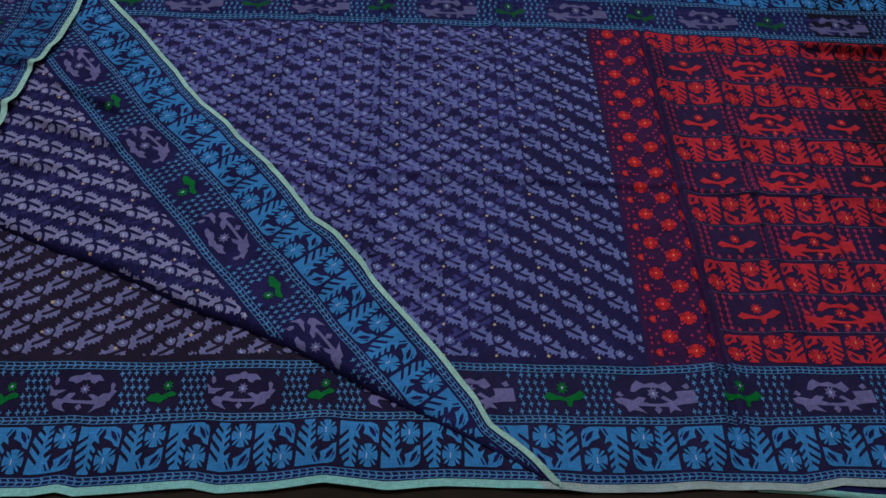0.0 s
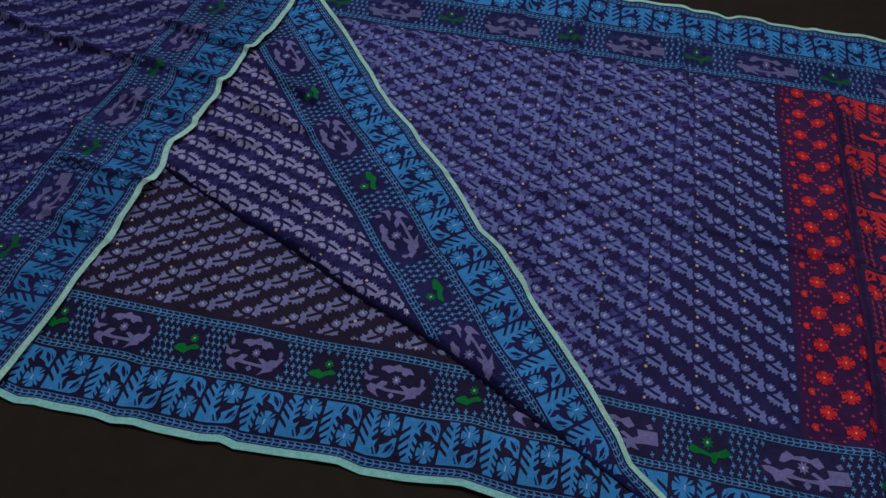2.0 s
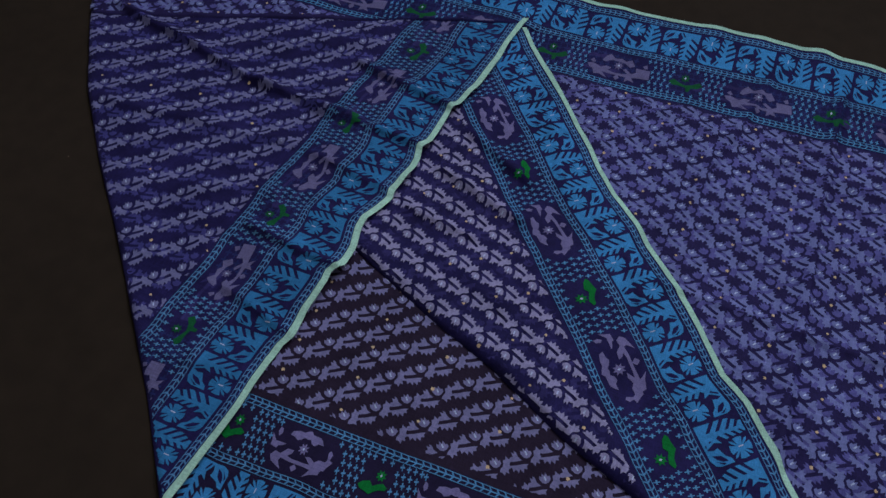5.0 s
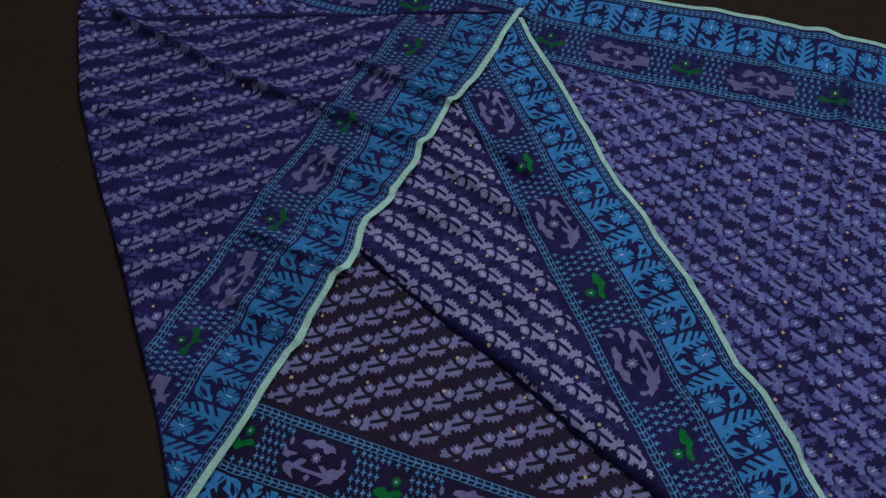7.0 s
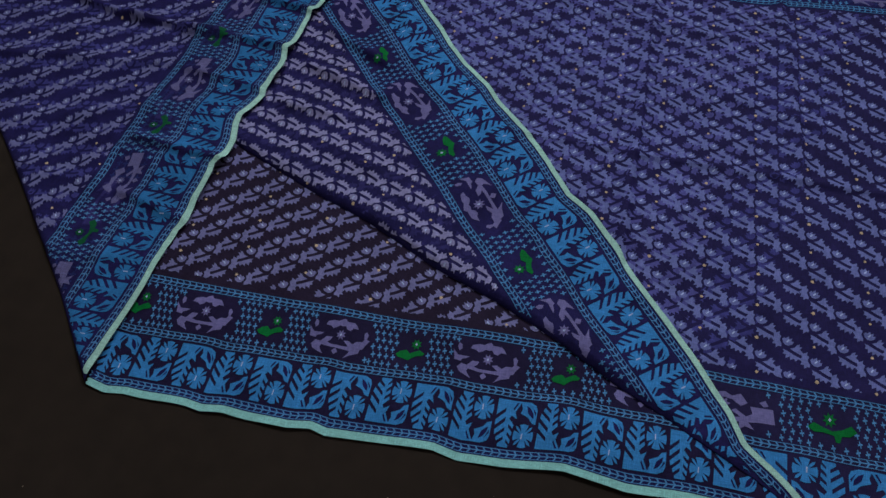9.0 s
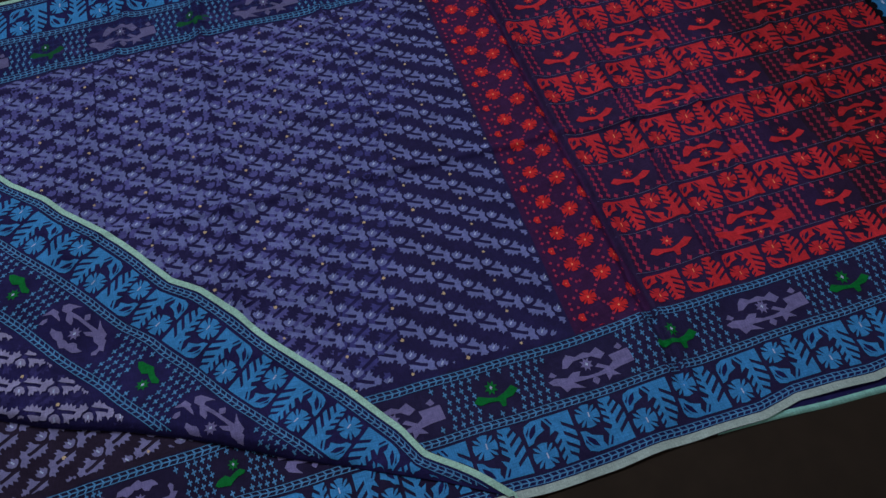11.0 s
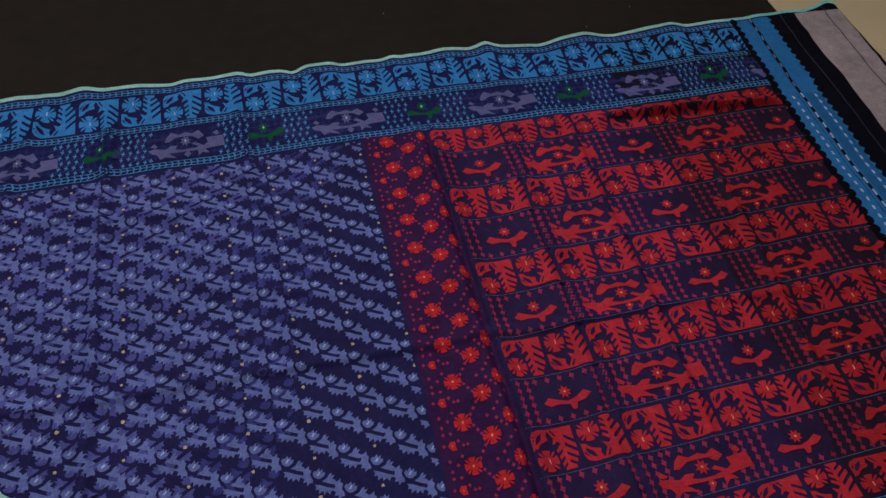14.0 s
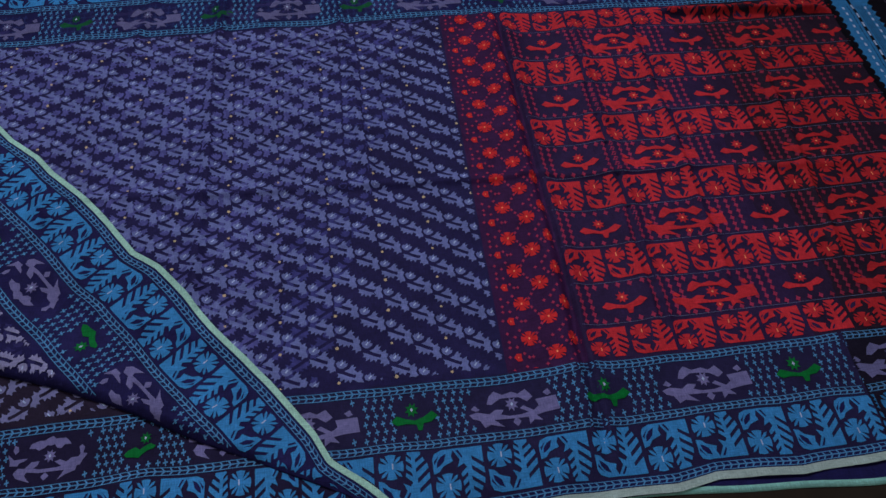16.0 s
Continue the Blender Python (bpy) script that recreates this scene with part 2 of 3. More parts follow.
def corner_height(x, y):
    d = (y - corner_fold(x)) * 0.89
    e = (corner_hem(x) - y) * 0.66
    taper = SMOOTH((-0.144 - x) / 0.3) * 0.8 + 0.2
    z = main_height(np.maximum(x, -0.9), np.minimum(y, 0.7)) + 0.0015 + crumple(x, y, 6) * 0.9 + 0.002 * fold(x, y * 2 + x, 0.16, 71) * SMOOTH(d / 0.06) + ridges(x, y, CORNER_CREASES) * SMOOTH(d / 0.05)
    roll = round_edge(d, 0.012) * (1 - 0.6 * SMOOTH((-0.88 - x) / 0.12)) * (0.003 + 0.005 * np.exp(-(((d - 0.02) / 0.03) ** 2)) * taper)
    settle = 0.45 + 0.55 * SMOOTH(e / 0.06)
    return 0.0015 + z * (0.4 + 0.6 * SMOOTH(d / 0.012)) + roll * settle * (0.5 + 0.5 * taper)


def side_height(x, y):
    d = (x - side_fold(y)) * 0.72
    e = side_hem(y) - x
    lift = 0.003 + 0.009 * SMOOTH((y - 0.09) / 0.12) * SMOOTH((x + 1.3) / 0.16)
    flutter = np.exp(-np.clip(e, 0, 1) / 0.03) * 0.003 * (0.5 + ripple(y, 0 * y, 0.05, 8))
    return -0.003 + round_edge(d, 0.012) * (0.004 + lift + crumple(x, y, 9) * 1.3 + 0.0035 * fold(x * 0.6 + y * 0.2, y * 1.7 - 0.3 * x, 0.15, 73) + ridges(x, y, SIDE_CREASES)) + flutter


# ---- mesh helpers ----


def mesh_object(name, verts, faces, mats, slots=None, parent=None, smooth=True):
    data = bpy.data.meshes.new(name)
    data.from_pydata([tuple(map(float, v)) for v in verts], [], faces)
    for m in mats:
        data.materials.append(m)
    if slots is not None:
        data.polygons.foreach_set("material_index", slots)
    data.polygons.foreach_set("use_smooth", [smooth] * len(data.polygons))
    data.update()
    ob = new(name, data)
    ob.parent = parent
    return ob


def part(name, bm, mat, parent, label=""):
    data = bpy.data.meshes.new(name)
    bm.to_mesh(data)
    bm.free()
    data.materials.append(mat)
    ob = new(name, data)
    ob.parent = parent
    return tagged(ob, label)


def box(name, x0, x1, y0, y1, z0, z1, mat, bevel=0.0, parent=None):
    bm = bmesh.new()
    bmesh.ops.create_cube(bm, size=1, matrix=Matrix.Translation(((x0 + x1) / 2, (y0 + y1) / 2, (z0 + z1) / 2)) @ Matrix.Diagonal((x1 - x0, y1 - y0, z1 - z0, 1)))
    if bevel:
        bmesh.ops.bevel(bm, geom=bm.edges[:], offset=bevel, segments=2, affect="EDGES")
    return part(name, bm, mat, parent)


def sheet(name, columns, rows, spot, height, slot, mats, keep, parent, label):
    """A cloth sheet over a grid of columns x rows, with a thin turned-down rim."""
    s, t = np.meshgrid(np.linspace(0, 1, columns), np.linspace(0, 1, rows), indexing="ij")
    x, y = spot(s.ravel(), t.ravel())
    z = height(x, y)
    verts = np.stack([x, y, z], 1)
    n = np.arange(columns * rows).reshape(columns, rows)
    quads = np.stack([n[:-1, :-1], n[1:, :-1], n[1:, 1:], n[:-1, 1:]], -1).reshape(-1, 4)
    mid = verts[quads].mean(1)
    quads = quads[keep(mid[:, 0], mid[:, 1])]
    mid = verts[quads].mean(1)
    slots = slot(mid[:, 0], mid[:, 1])
    faces = [tuple(map(int, q)) for q in quads]
    count = {}
    for q in faces:
        for a, b in zip(q, q[1:] + q[:1]):
            count[(a, b)] = count.get((a, b), 0) + 1
    rim = [(a, b) for a, b in count if (b, a) not in count]
    low, points, slots = {}, [tuple(v) for v in verts], list(map(int, slots))
    for a, b in rim:
        for v in (a, b):
            if v not in low:
                low[v] = len(points)
                points.append((points[v][0], points[v][1], points[v][2] - 0.0012))
        faces.append((b, a, low[a], low[b]))
        slots.append(0)
    ob = mesh_object(name, points, faces, mats, slots, parent)
    return tagged(ob, label)


# ---- printed motifs, drawn in small units ----


def star(cx, cy, r, petals=8, notch=0.5, turn=0.0, squash=1.0):
    out = []
    for k in range(petals * 2):
        a = math.pi * k / petals + turn
        q = r if k % 2 == 0 else r * notch
        out.append((cx + q * math.cos(a), cy + q * math.sin(a) * squash))
    return out


def blossom(cx, cy, r, squash=1.0):
    """Four broad flared petals with a slim spike between each two."""
    out = []
    for k in range(4):
        for da, q in ((-0.43, 0.95), (-0.1, 0.93), (0.1, 0.93), (0.43, 0.95), (0.56, 0.36), (0.66, 0.86), (0.785, 1.08), (0.91, 0.86), (1.01, 0.36)):
            a = math.pi * k / 2 + da
            out.append((cx + q * r * math.cos(a), cy + q * r * math.sin(a) * squash))
    return out


SPRIG = [
    [(-.15, -.04), (-.13, .05), (-.09, .03), (-.05, .15), (0, .08), (.05, .16), (.08, .07), (.14, .11), (.16, .02), (.1, -.09), (.02, -.13), (-.07, -.11)],
    [(-.44, -.03), (-.38, .02), (-.33, .12), (-.29, .03), (-.22, .03), (-.19, -.1), (-.08, -.17), (-.04, -.24), (-.1, -.27), (-.14, -.37), (-.2, -.28), (-.28, -.34), (-.29, -.24), (-.38, -.22), (-.36, -.12)],
    [(.2, -.135), (.28, -.02), (.29, .1), (.34, .16), (.36, .08), (.43, .14), (.42, .02), (.5, .02), (.57, -.05), (.5, -.1), (.35, -.125)],
    [(.06, -.25), (.2, -.215), (.4, -.195), (.56, -.165), (.63, -.2), (.54, -.23), (.54, -.34), (.45, -.29), (.4, -.40), (.34, -.31), (.27, -.43), (.22, -.33), (.14, -.37), (.13, -.29)],
]
SPREAD = ((0.0, 0.035), (-0.02, 0.0), (0.01, 0.03), (0.0, -0.035))
SPRIG = [[(1.1 * x - 0.1 * sum(p[0] for p in poly) / len(poly) + dx, 1.13 * y - 0.13 * sum(p[1] for p in poly) / len(poly) + dy) for x, y in poly] for poly, (dx, dy) in zip(SPRIG, SPREAD)]
SPRIG_EYE = [[(-.025, -.02), (.02, -.02), (.035, .1), (-.01, .11)]]
flip = lambda poly: [(1 - a, b) for a, b in poly]
FAN = [
    blossom(.265, .735, .255, 1.04),
    flip([(.17, 1.0), (.17, .94), (.28, .85), (.28, .78), (.13, .89), (.10, .82), (.28, .67), (.28, .59), (.06, .77), (.04, .67), (.26, .47), (.26, .38), (.03, .58), (.03, .46), (.24, .27), (.24, .19), (.03, .36), (.02, .02), (.6, .02), (.47, .25), (.53, .40), (.40, .33), (.35, .40), (.48, .53), (.46, .60), (.35, .51), (.35, .58), (.46, .68), (.45, .76), (.35, .68), (.35, .75), (.45, .84), (.44, .92), (.35, .83), (.35, .89), (.42, .96), (.42, 1.0)]),
    flip([(.57, .02), (.63, .17), (.60, .27), (.71, .31), (.8, .35), (.88, .45), (.985, .48), (.985, .18), (.94, .08), (.8, .02)]),
]
FAN_SLIT = [
    flip([(.72, .1), (.77, .25), (.86, .33), (.92, .36), (.90, .25), (.82, .15)]),
    flip([(.84, .1), (.88, .16), (.95, .3), (.965, .24)]),
    flip([(.48, .06), (.53, .06), (.43, .22), (.41, .19)]),
]
FAN_EYE = [[(.28, .69), (.305, .69), (.311, .8), (.285, .81)]]


def outline(cx, slant, foot, wide, tall, points):
    """Small units of an outline read off pixel positions on a band slanting in view."""
    return [((x - cx) / wide, (foot - y - slant * (x - cx)) / tall) for x, y in points]


on_band = lambda *points: outline(375, 0.115, 232, 543, 170, points)
WINGS = on_band((297, 138), (308, 106), (325, 85), (350, 100), (380, 88), (400, 98), (425, 80), (445, 112), (425, 130), (400, 112), (370, 112), (340, 116), (312, 140))
BODY_PAIR = on_band((238, 182), (262, 171), (300, 179), (322, 160), (347, 162), (335, 181), (360, 187), (400, 181), (424, 172), (398, 156), (410, 145), (440, 166), (458, 150), (452, 123), (516, 113), (521, 168), (474, 177), (446, 186), (462, 208), (436, 204), (420, 222), (420, 193), (370, 198), (312, 203), (342, 231), (300, 222), (280, 234), (268, 206), (248, 199))
TAIL = on_band((245, 160), (258, 143), (272, 160), (262, 168))
CREST = on_band((478, 98), (495, 84), (503, 104), (490, 112))
BIRDS = [WINGS, BODY_PAIR, TAIL, CREST]
on_back = lambda *points: outline(350, -0.02, 358, -734, 230, points)
WINGS_BACK = on_back((248, 182), (256, 160), (290, 150), (315, 152), (333, 140), (350, 134), (365, 150), (385, 150), (410, 152), (425, 165), (440, 186), (410, 185), (395, 201), (375, 195), (363, 176), (345, 181), (330, 176), (315, 190), (295, 198), (278, 186))
HEAD_BACK = on_back((158, 198), (176, 215), (190, 230), (252, 230), (238, 242), (215, 250), (210, 263), (174, 258), (171, 236))
CREST_BACK = on_back((183, 158), (200, 166), (205, 190), (192, 205), (180, 182))
BODY_BACK = on_back((197, 300), (215, 275), (245, 281), (272, 250), (307, 250), (300, 270), (284, 283), (312, 291), (380, 293), (410, 290), (374, 262), (400, 257), (430, 272), (450, 255), (482, 254), (490, 240), (480, 205), (491, 194), (506, 210), (502, 238), (522, 244), (502, 275), (494, 295), (480, 297), (476, 320), (432, 335), (398, 358), (416, 330), (424, 312), (380, 310), (310, 308), (256, 300), (250, 315), (264, 335), (280, 352), (248, 340), (213, 325))
BIRDS_BACK = [WINGS_BACK, HEAD_BACK, CREST_BACK, BODY_BACK]
BIRD_BACK = [
    outline(725, 0.0, 365, -734, 230, ((650, 290), (668, 270), (702, 257), (724, 276), (745, 262), (772, 249), (800, 264), (792, 278), (760, 286), (740, 300), (722, 318), (696, 310), (664, 304))),
]
SMALL_BIRD = [
    outline(680, 0.0, 195, 543, 170, ((608, 124), (626, 103), (655, 119), (680, 128), (708, 118), (735, 97), (752, 117), (730, 137), (706, 141), (700, 166), (688, 166), (684, 143), (652, 137), (626, 140))),
]
CROSS = [(-.5, 0), (-.2, .2), (0, .5), (.2, .2), (.5, 0), (.2, -.2), (0, -.5), (-.2, -.2)]
TREFOIL = [(-.5, .12), (-.12, .14), (-.1, .5), (.14, .46), (.12, .14), (.5, .1), (.48, -.14), (.12, -.12), (.1, -.5), (-.14, -.48), (-.12, -.12), (-.48, -.12)]
TEAR = [(-.5, .1), (-.2, .42), (.1, .38), (.5, 0), (.1, -.38), (-.2, -.42)]
FRECKLE = [(-.4, .0), (-.3, .45), (.0, .3), (.35, .4), (.4, -.1), (.1, -.45), (-.35, -.3)]

TRIS = {}
tessellate = mathutils.geometry.tessellate_polygon


def fill(poly, most):
    """Triangles of an outline, split until no edge is longer than most."""
    todo = [tuple(poly[i] for i in t) for t in tessellate([[Vector((*p, 0)) for p in poly]])]
    points, index, faces = [], {}, []
    while todo:
        t = todo.pop()
        edges = [math.dist(t[i], t[(i + 1) % 3]) for i in range(3)]
        k = edges.index(max(edges))
        if edges[k] > most:
            a, b, c = t[k], t[(k + 1) % 3], t[(k + 2) % 3]
            m = ((a[0] + b[0]) / 2, (a[1] + b[1]) / 2)
            todo += [(a, m, c), (m, b, c)]
            continue
        face = []
        for p in t:
            q = (round(p[0], 6), round(p[1], 6))
            if q not in index:
                index[q] = len(points)
                points.append(q)
            face.append(index[q])
        faces.append(face)
    return points, faces


def template(polys, most):
    """Points and triangles of all the outlines of a motif."""
    key = (tuple(map(tuple, polys)), most)
    if key not in TRIS:
        points, faces = [], []
        for poly in polys:
            p, f = fill(poly, most)
            faces += [[i + len(points) for i in t] for t in f]
            points += p
        TRIS[key] = np.array(points, float), np.array(faces)
    return TRIS[key]


class Print:
    """Gathers motifs of one ink on one sheet and makes them one mesh, a hair above the cloth."""

    def __init__(self, name, ink, height, lift, inside=None):
        self.name, self.ink, self.height, self.lift, self.inside = name, ink, height, lift, inside
        self.points, self.faces, self.count = [], [], 0

    def add(self, polys, to_world, most=0.25):
        p, f = template(polys, most)
        x, y = to_world(p[:, 0], p[:, 1])
        if self.inside is not None:
            ok = self.inside(x, y)
            if not ok.all():
                f = f[ok[f].all(1)]
                if not len(f):
                    return
        area = (x[f[:, 1]] - x[f[:, 0]]) * (y[f[:, 2]] - y[f[:, 0]]) - (x[f[:, 2]] - x[f[:, 0]]) * (y[f[:, 1]] - y[f[:, 0]])
        f = np.where(area[:, None] > 0, f, f[:, ::-1])
        self.points.append(np.stack([x, y], 1))
        self.faces.append(f + self.count)
        self.count += len(p)

    def make(self, parent, label="", kind="stuff"):
        if not self.points:
            return None
        p = np.concatenate(self.points)
        z = self.height(p[:, 0], p[:, 1]) + self.lift
        faces = [tuple(map(int, t)) for t in np.concatenate(self.faces)]
        ob = mesh_object(self.name, np.column_stack([p, z]), faces, [self.ink], None, parent)
        return tagged(ob, label, kind=kind)


def waver(x, y):
    return x + 0.0022 * ripple(x, y, 0.09, 21), y + 0.0022 * ripple(x, y, 0.09, 22)


# Border bands, measured inwards from the hem.
HEM, BAND, CHAIN, INNER, BODY = 0.0100, 0.022, 0.088, 0.100, 0.178


def border(tag, sheet_ob, height, inside, spot, start, stop, greens, period, mirror, fan_from, kick=1.0, hem_ink=None, hem_wide=HEM, doubled=False, hem_inside=None, hem_lift=0.0007, inks=(ink_blue, ink_line, ink_violet, ink_green)):
    """Hem, chain lines, flower band and bird band of one border. spot(u, v): along the hem and inwards from it."""
    hem = Print("hem", hem_ink or hem_mint, height, hem_lift, hem_inside or inside)
    for u in np.arange(start, stop, 0.01):
        hem.add([[(0, 0), (1, 0), (1, 1), (0, 1)]], lambda a, b, u=u: spot(u + a * 0.01, -0.0005 + b * hem_wide), 0.7)
    hem.make(sheet_ob, "pale mint green woven selvedge")
    base = Print("border_ground", ground_border, height, 0.0004, inside)
    for u in np.arange(start, stop, 0.01):
        base.add([[(0, 0), (1, 0), (1, 1), (0, 1)]], lambda a, b, u=u: spot(u + a * 0.01, hem_wide - 0.001 + b * (BAND - hem_wide + 0.001)), 0.7)
    base.make(sheet_ob)
    lines = Print("chain_line", inks[1], height, 0.0008, inside)
    pitch = 0.0098
    for v0, v1 in ((HEM + 0.001, BAND - 0.001), (CHAIN + 0.0005, INNER - 0.001), (0.165, 0.1765)):
        tall = v1 - v0
        for k, u in enumerate(np.arange(start, stop, pitch)):
            to = lambda a, b, u=u, v0=v0, tall=tall: spot(u + a * pitch, v0 + b * tall)
            lines.add([[(0, 0), (1, 0), (1, .09), (0, .09)], [(0, .91), (1, .91), (1, 1), (0, 1)], [(0, .43), (1, .43), (1, .57), (0, .57)]], to, 1.2)
            lines.add([[(.26, .09), (.46, .09), (.74, .43), (.5, .43)], [(.5, .57), (.74, .57), (.46, .91), (.26, .91)]], to, 1.2)
    lines.make(sheet_ob)
    fans = Print("flower_band_print", inks[0], height, 0.0007, inside)
    slits = Print("flower_band_slit", ground_border, height, 0.0010, inside)
    eyes = Print("flower_eye", ink_pale, height, 0.0011, inside)
    cell = period / 4
    n0, n1 = int(math.floor((start - fan_from) / cell)), int(math.ceil((stop - fan_from) / cell))
    for n in range(n0, n1 + 1):
        def to(a, b, n=n):
            aa = (1 - a if mirror else a) * 0.97 + 0.015
            bb = b if n % 2 == 0 else 1 - b
            bb = 1 - bb
            u, v = fan_from + (n + aa) * cell, CHAIN - 0.002 - (CHAIN - BAND - 0.004) * bb
            return spot(u, v)
        fans.add(FAN, to, 0.11)
        slits.add(FAN_SLIT, to, 0.2)
        eyes.add(FAN_EYE, to, 0.5)
    fans.make(sheet_ob, "sky blue printed flowers and ferns")
    slits.make(sheet_ob)
    eyes.make(sheet_ob)
    crosses = Print("cross_dot", inks[1], height, 0.0007, inside)
    tall = 0.165 - INNER
    dot = 0.0082

    def cross(u, v):
        crosses.add([TREFOIL], lambda a, b: spot(u + (a * 0.68 - b * 0.22) * dot, v + (b * 1.22 + a * 0.25) * dot * 0.9), 0.6)

    sign = -1 if mirror else 1
    shift = -0.03 if mirror else -0.012
    eyes2 = Print("bird_band_eye", ink_pale, height, 0.0012, inside)
    for g, long in greens:
        for centre, polys, ink, name, label in ((g, BIRD_BACK if mirror else SMALL_BIRD, inks[3], "green_motif", "bottle green printed bird under a flower"), (g + long / 2, BIRDS_BACK if mirror else BIRDS, inks[2], "violet_motif", "violet printed birds round a flower")):
            one = Print(name, ink, height, 0.0008, inside)
            to = lambda a, b, centre=centre: spot(centre + sign * a * long * 0.89, INNER + 0.003 + b * (tall - 0.006) if kick > 0 else 0.165 - 0.003 - b * (tall - 0.006))
            one.add(polys, to, 0.03)
            wide = long / (tall - 0.006)
            one.add([star(shift if ink is inks[3] else 0.0, .64 if ink is inks[3] else .55, .040, 8, .55, .2, wide)], to, 0.06)
            if ink is inks[2]:
                one.add([star(.012, .125, .024, 4, .75, .0, wide)], to, 0.06)
            eyes2.add([star(shift if ink is inks[3] else 0.0, .64 if ink is inks[3] else .55, .009, 4, .6, 0, wide * 1.4)], to, 0.2)
            one.make(sheet_ob, label, kind="")
        for side in (-1, 1):
            for c in range(4):
                u = g + side * (0.115 + 0.043 * c) * long
                for r in range(6):
                    cross(u + (0.003 if r % 2 else 0.0), INNER + tall * (0.08 + 0.168 * r))
        for c in (-1, 0, 1):
            cross(g + c * 0.06 * long, INNER + tall * 0.07)
            cross(g + c * 0.06 * long, INNER + tall * 0.93)
        for c in (-0.21, 0.21):
            cross(g + (0.5 + c) * long, INNER + tall * 0.9)
            cross(g + (0.5 + c * 1.0) * long, INNER + tall * 0.1)
    crosses.make(sheet_ob)
    eyes2.make(sheet_ob)
    # Show-through of a second layer, painted on this sheet as dimmer ink.
    if doubled:
        faint = Print("show_through_print", ink_dim_blue, height, 0.0004, inside)
        for k, u in enumerate(np.arange(start, stop, 0.0115)):
            if ripple(np.array([u]), np.array([0.0]), 0.06, 51)[0] > -0.6:
                for r in range(5):
                    v = INNER + tall * (0.16 + 0.168 * r)
                    faint.add([TREFOIL], lambda a, b: spot(u + (a - b * 0.2) * 0.0105, v + (b + a * 0.2) * 0.0095), 0.6)
        far = Print("show_through_print", ink_deep, height, 0.00055, inside)
        for g, long in greens:
            far.add(BIRDS, lambda a, b: spot(g + 0.3 * long - sign * a * long * 0.9, INNER + tall * (0.94 - 0.86 * b)), 0.06)
        faint.make(sheet_ob, "fainter dots painted on top as show-through of the layer underneath")
        far.make(sheet_ob, "fainter birds painted on top as show-through of the layer underneath")


def sprigs(sheet_ob, height, inside, origin, step, up, row, ns, ms, dots, dot_step, dot_row, ghosts=(), ink=None, share=1.0, lift=0.0007):
    """Diagonal rows of leaf sprigs with gold freckles between the rows."""
    leaf = Print("leaf_print", ink or ink_leaf, height, lift, inside)
    eye = Print("leaf_eye", ink_pale, height, lift + 0.0003, inside)
    long = math.hypot(*step)
    rnd = random.Random(3)
    for m in range(-ms, ms + 1):
        for n in range(-ns, ns + 1):
            ox, oy = origin[0] + n * step[0] + m * row[0], origin[1] + n * step[1] + m * row[1]
            if not inside(np.array([ox]), np.array([oy]), 0.05)[0]:
                continue
            wob = rnd.uniform(-0.03, 0.03)
            to = lambda a, b: waver(ox + a * step[0] + (b + wob) * up[0] * long, oy + a * step[1] + (b + wob) * up[1] * long)
            leaf.add(SPRIG, to, 0.13)
            eye.add(SPRIG_EYE, to, 0.5)
    leaf.make(sheet_ob, "rows of violet printed leaf sprigs")
    eye.make(sheet_ob)
    gold = Print("gold_freckle", ink_gold, height, 0.0010, inside)
    for m in range(-ms, ms + 1):
        for n in range(-ns, ns + 1):
            ox, oy = dots[0] + n * dot_step[0] + m * dot_row[0], dots[1] + n * dot_step[1] + m * dot_row[1]
            turn = rnd.uniform(0, 6)
            if rnd.random() > share or not inside(np.array([ox]), np.array([oy]))[0]:
                continue
            size = rnd.uniform(0.0042, 0.0062)
            gold.add([FRECKLE], lambda a, b: waver(ox + size * (a * math.cos(turn) - b * math.sin(turn)), oy + size * (a * math.sin(turn) + b * math.cos(turn))), 0.8)
    gold.make(sheet_ob, "tiny dull gold printed freckles")
    # Sprigs seen through the sheer cloth are painted on top in fainter ink.
    for ghost in ghosts:
        faint = Print("show_through_print", ghost[5], height, 0.0004, ghost[4])
        gstep, gup, grow, gorigin = ghost[1], ghost[2], ghost[3], ghost[0]
        glong = math.hypot(*gstep)
        for m in range(-ms, ms + 1):
            for n in range(-ns, ns + 1):
                ox, oy = gorigin[0] + n * gstep[0] + m * grow[0], gorigin[1] + n * gstep[1] + m * grow[1]
                if not ghost[4](np.array([ox]), np.array([oy]), 0.03)[0]:
                    continue
                faint.add(SPRIG, lambda a, b: waver(ox + a * gstep[0] + b * gup[0] * glong, oy + a * gstep[1] + b * gup[1] * glong), 0.4)
        faint.make(sheet_ob, "fainter sprigs painted on top as show-through of the layer underneath")


def unit(x, y):
    d = math.hypot(x, y)
    return x / d, y / d


# ---- room and support ----
box("floor", -3.2, 3.2, -2.6, 2.29, -0.2, -0.012, tile_beige)
tagged(bpy.data.objects["floor"], "beige glazed floor", "floor", kind="structure")
mat_ob = box("floor_mat", -2.6, 0.95, -1.6, 1.9, -0.0115, -0.0035, mat_dark, 0.002)
tagged(mat_ob, "dark brown smooth mat under the sari", "mat")
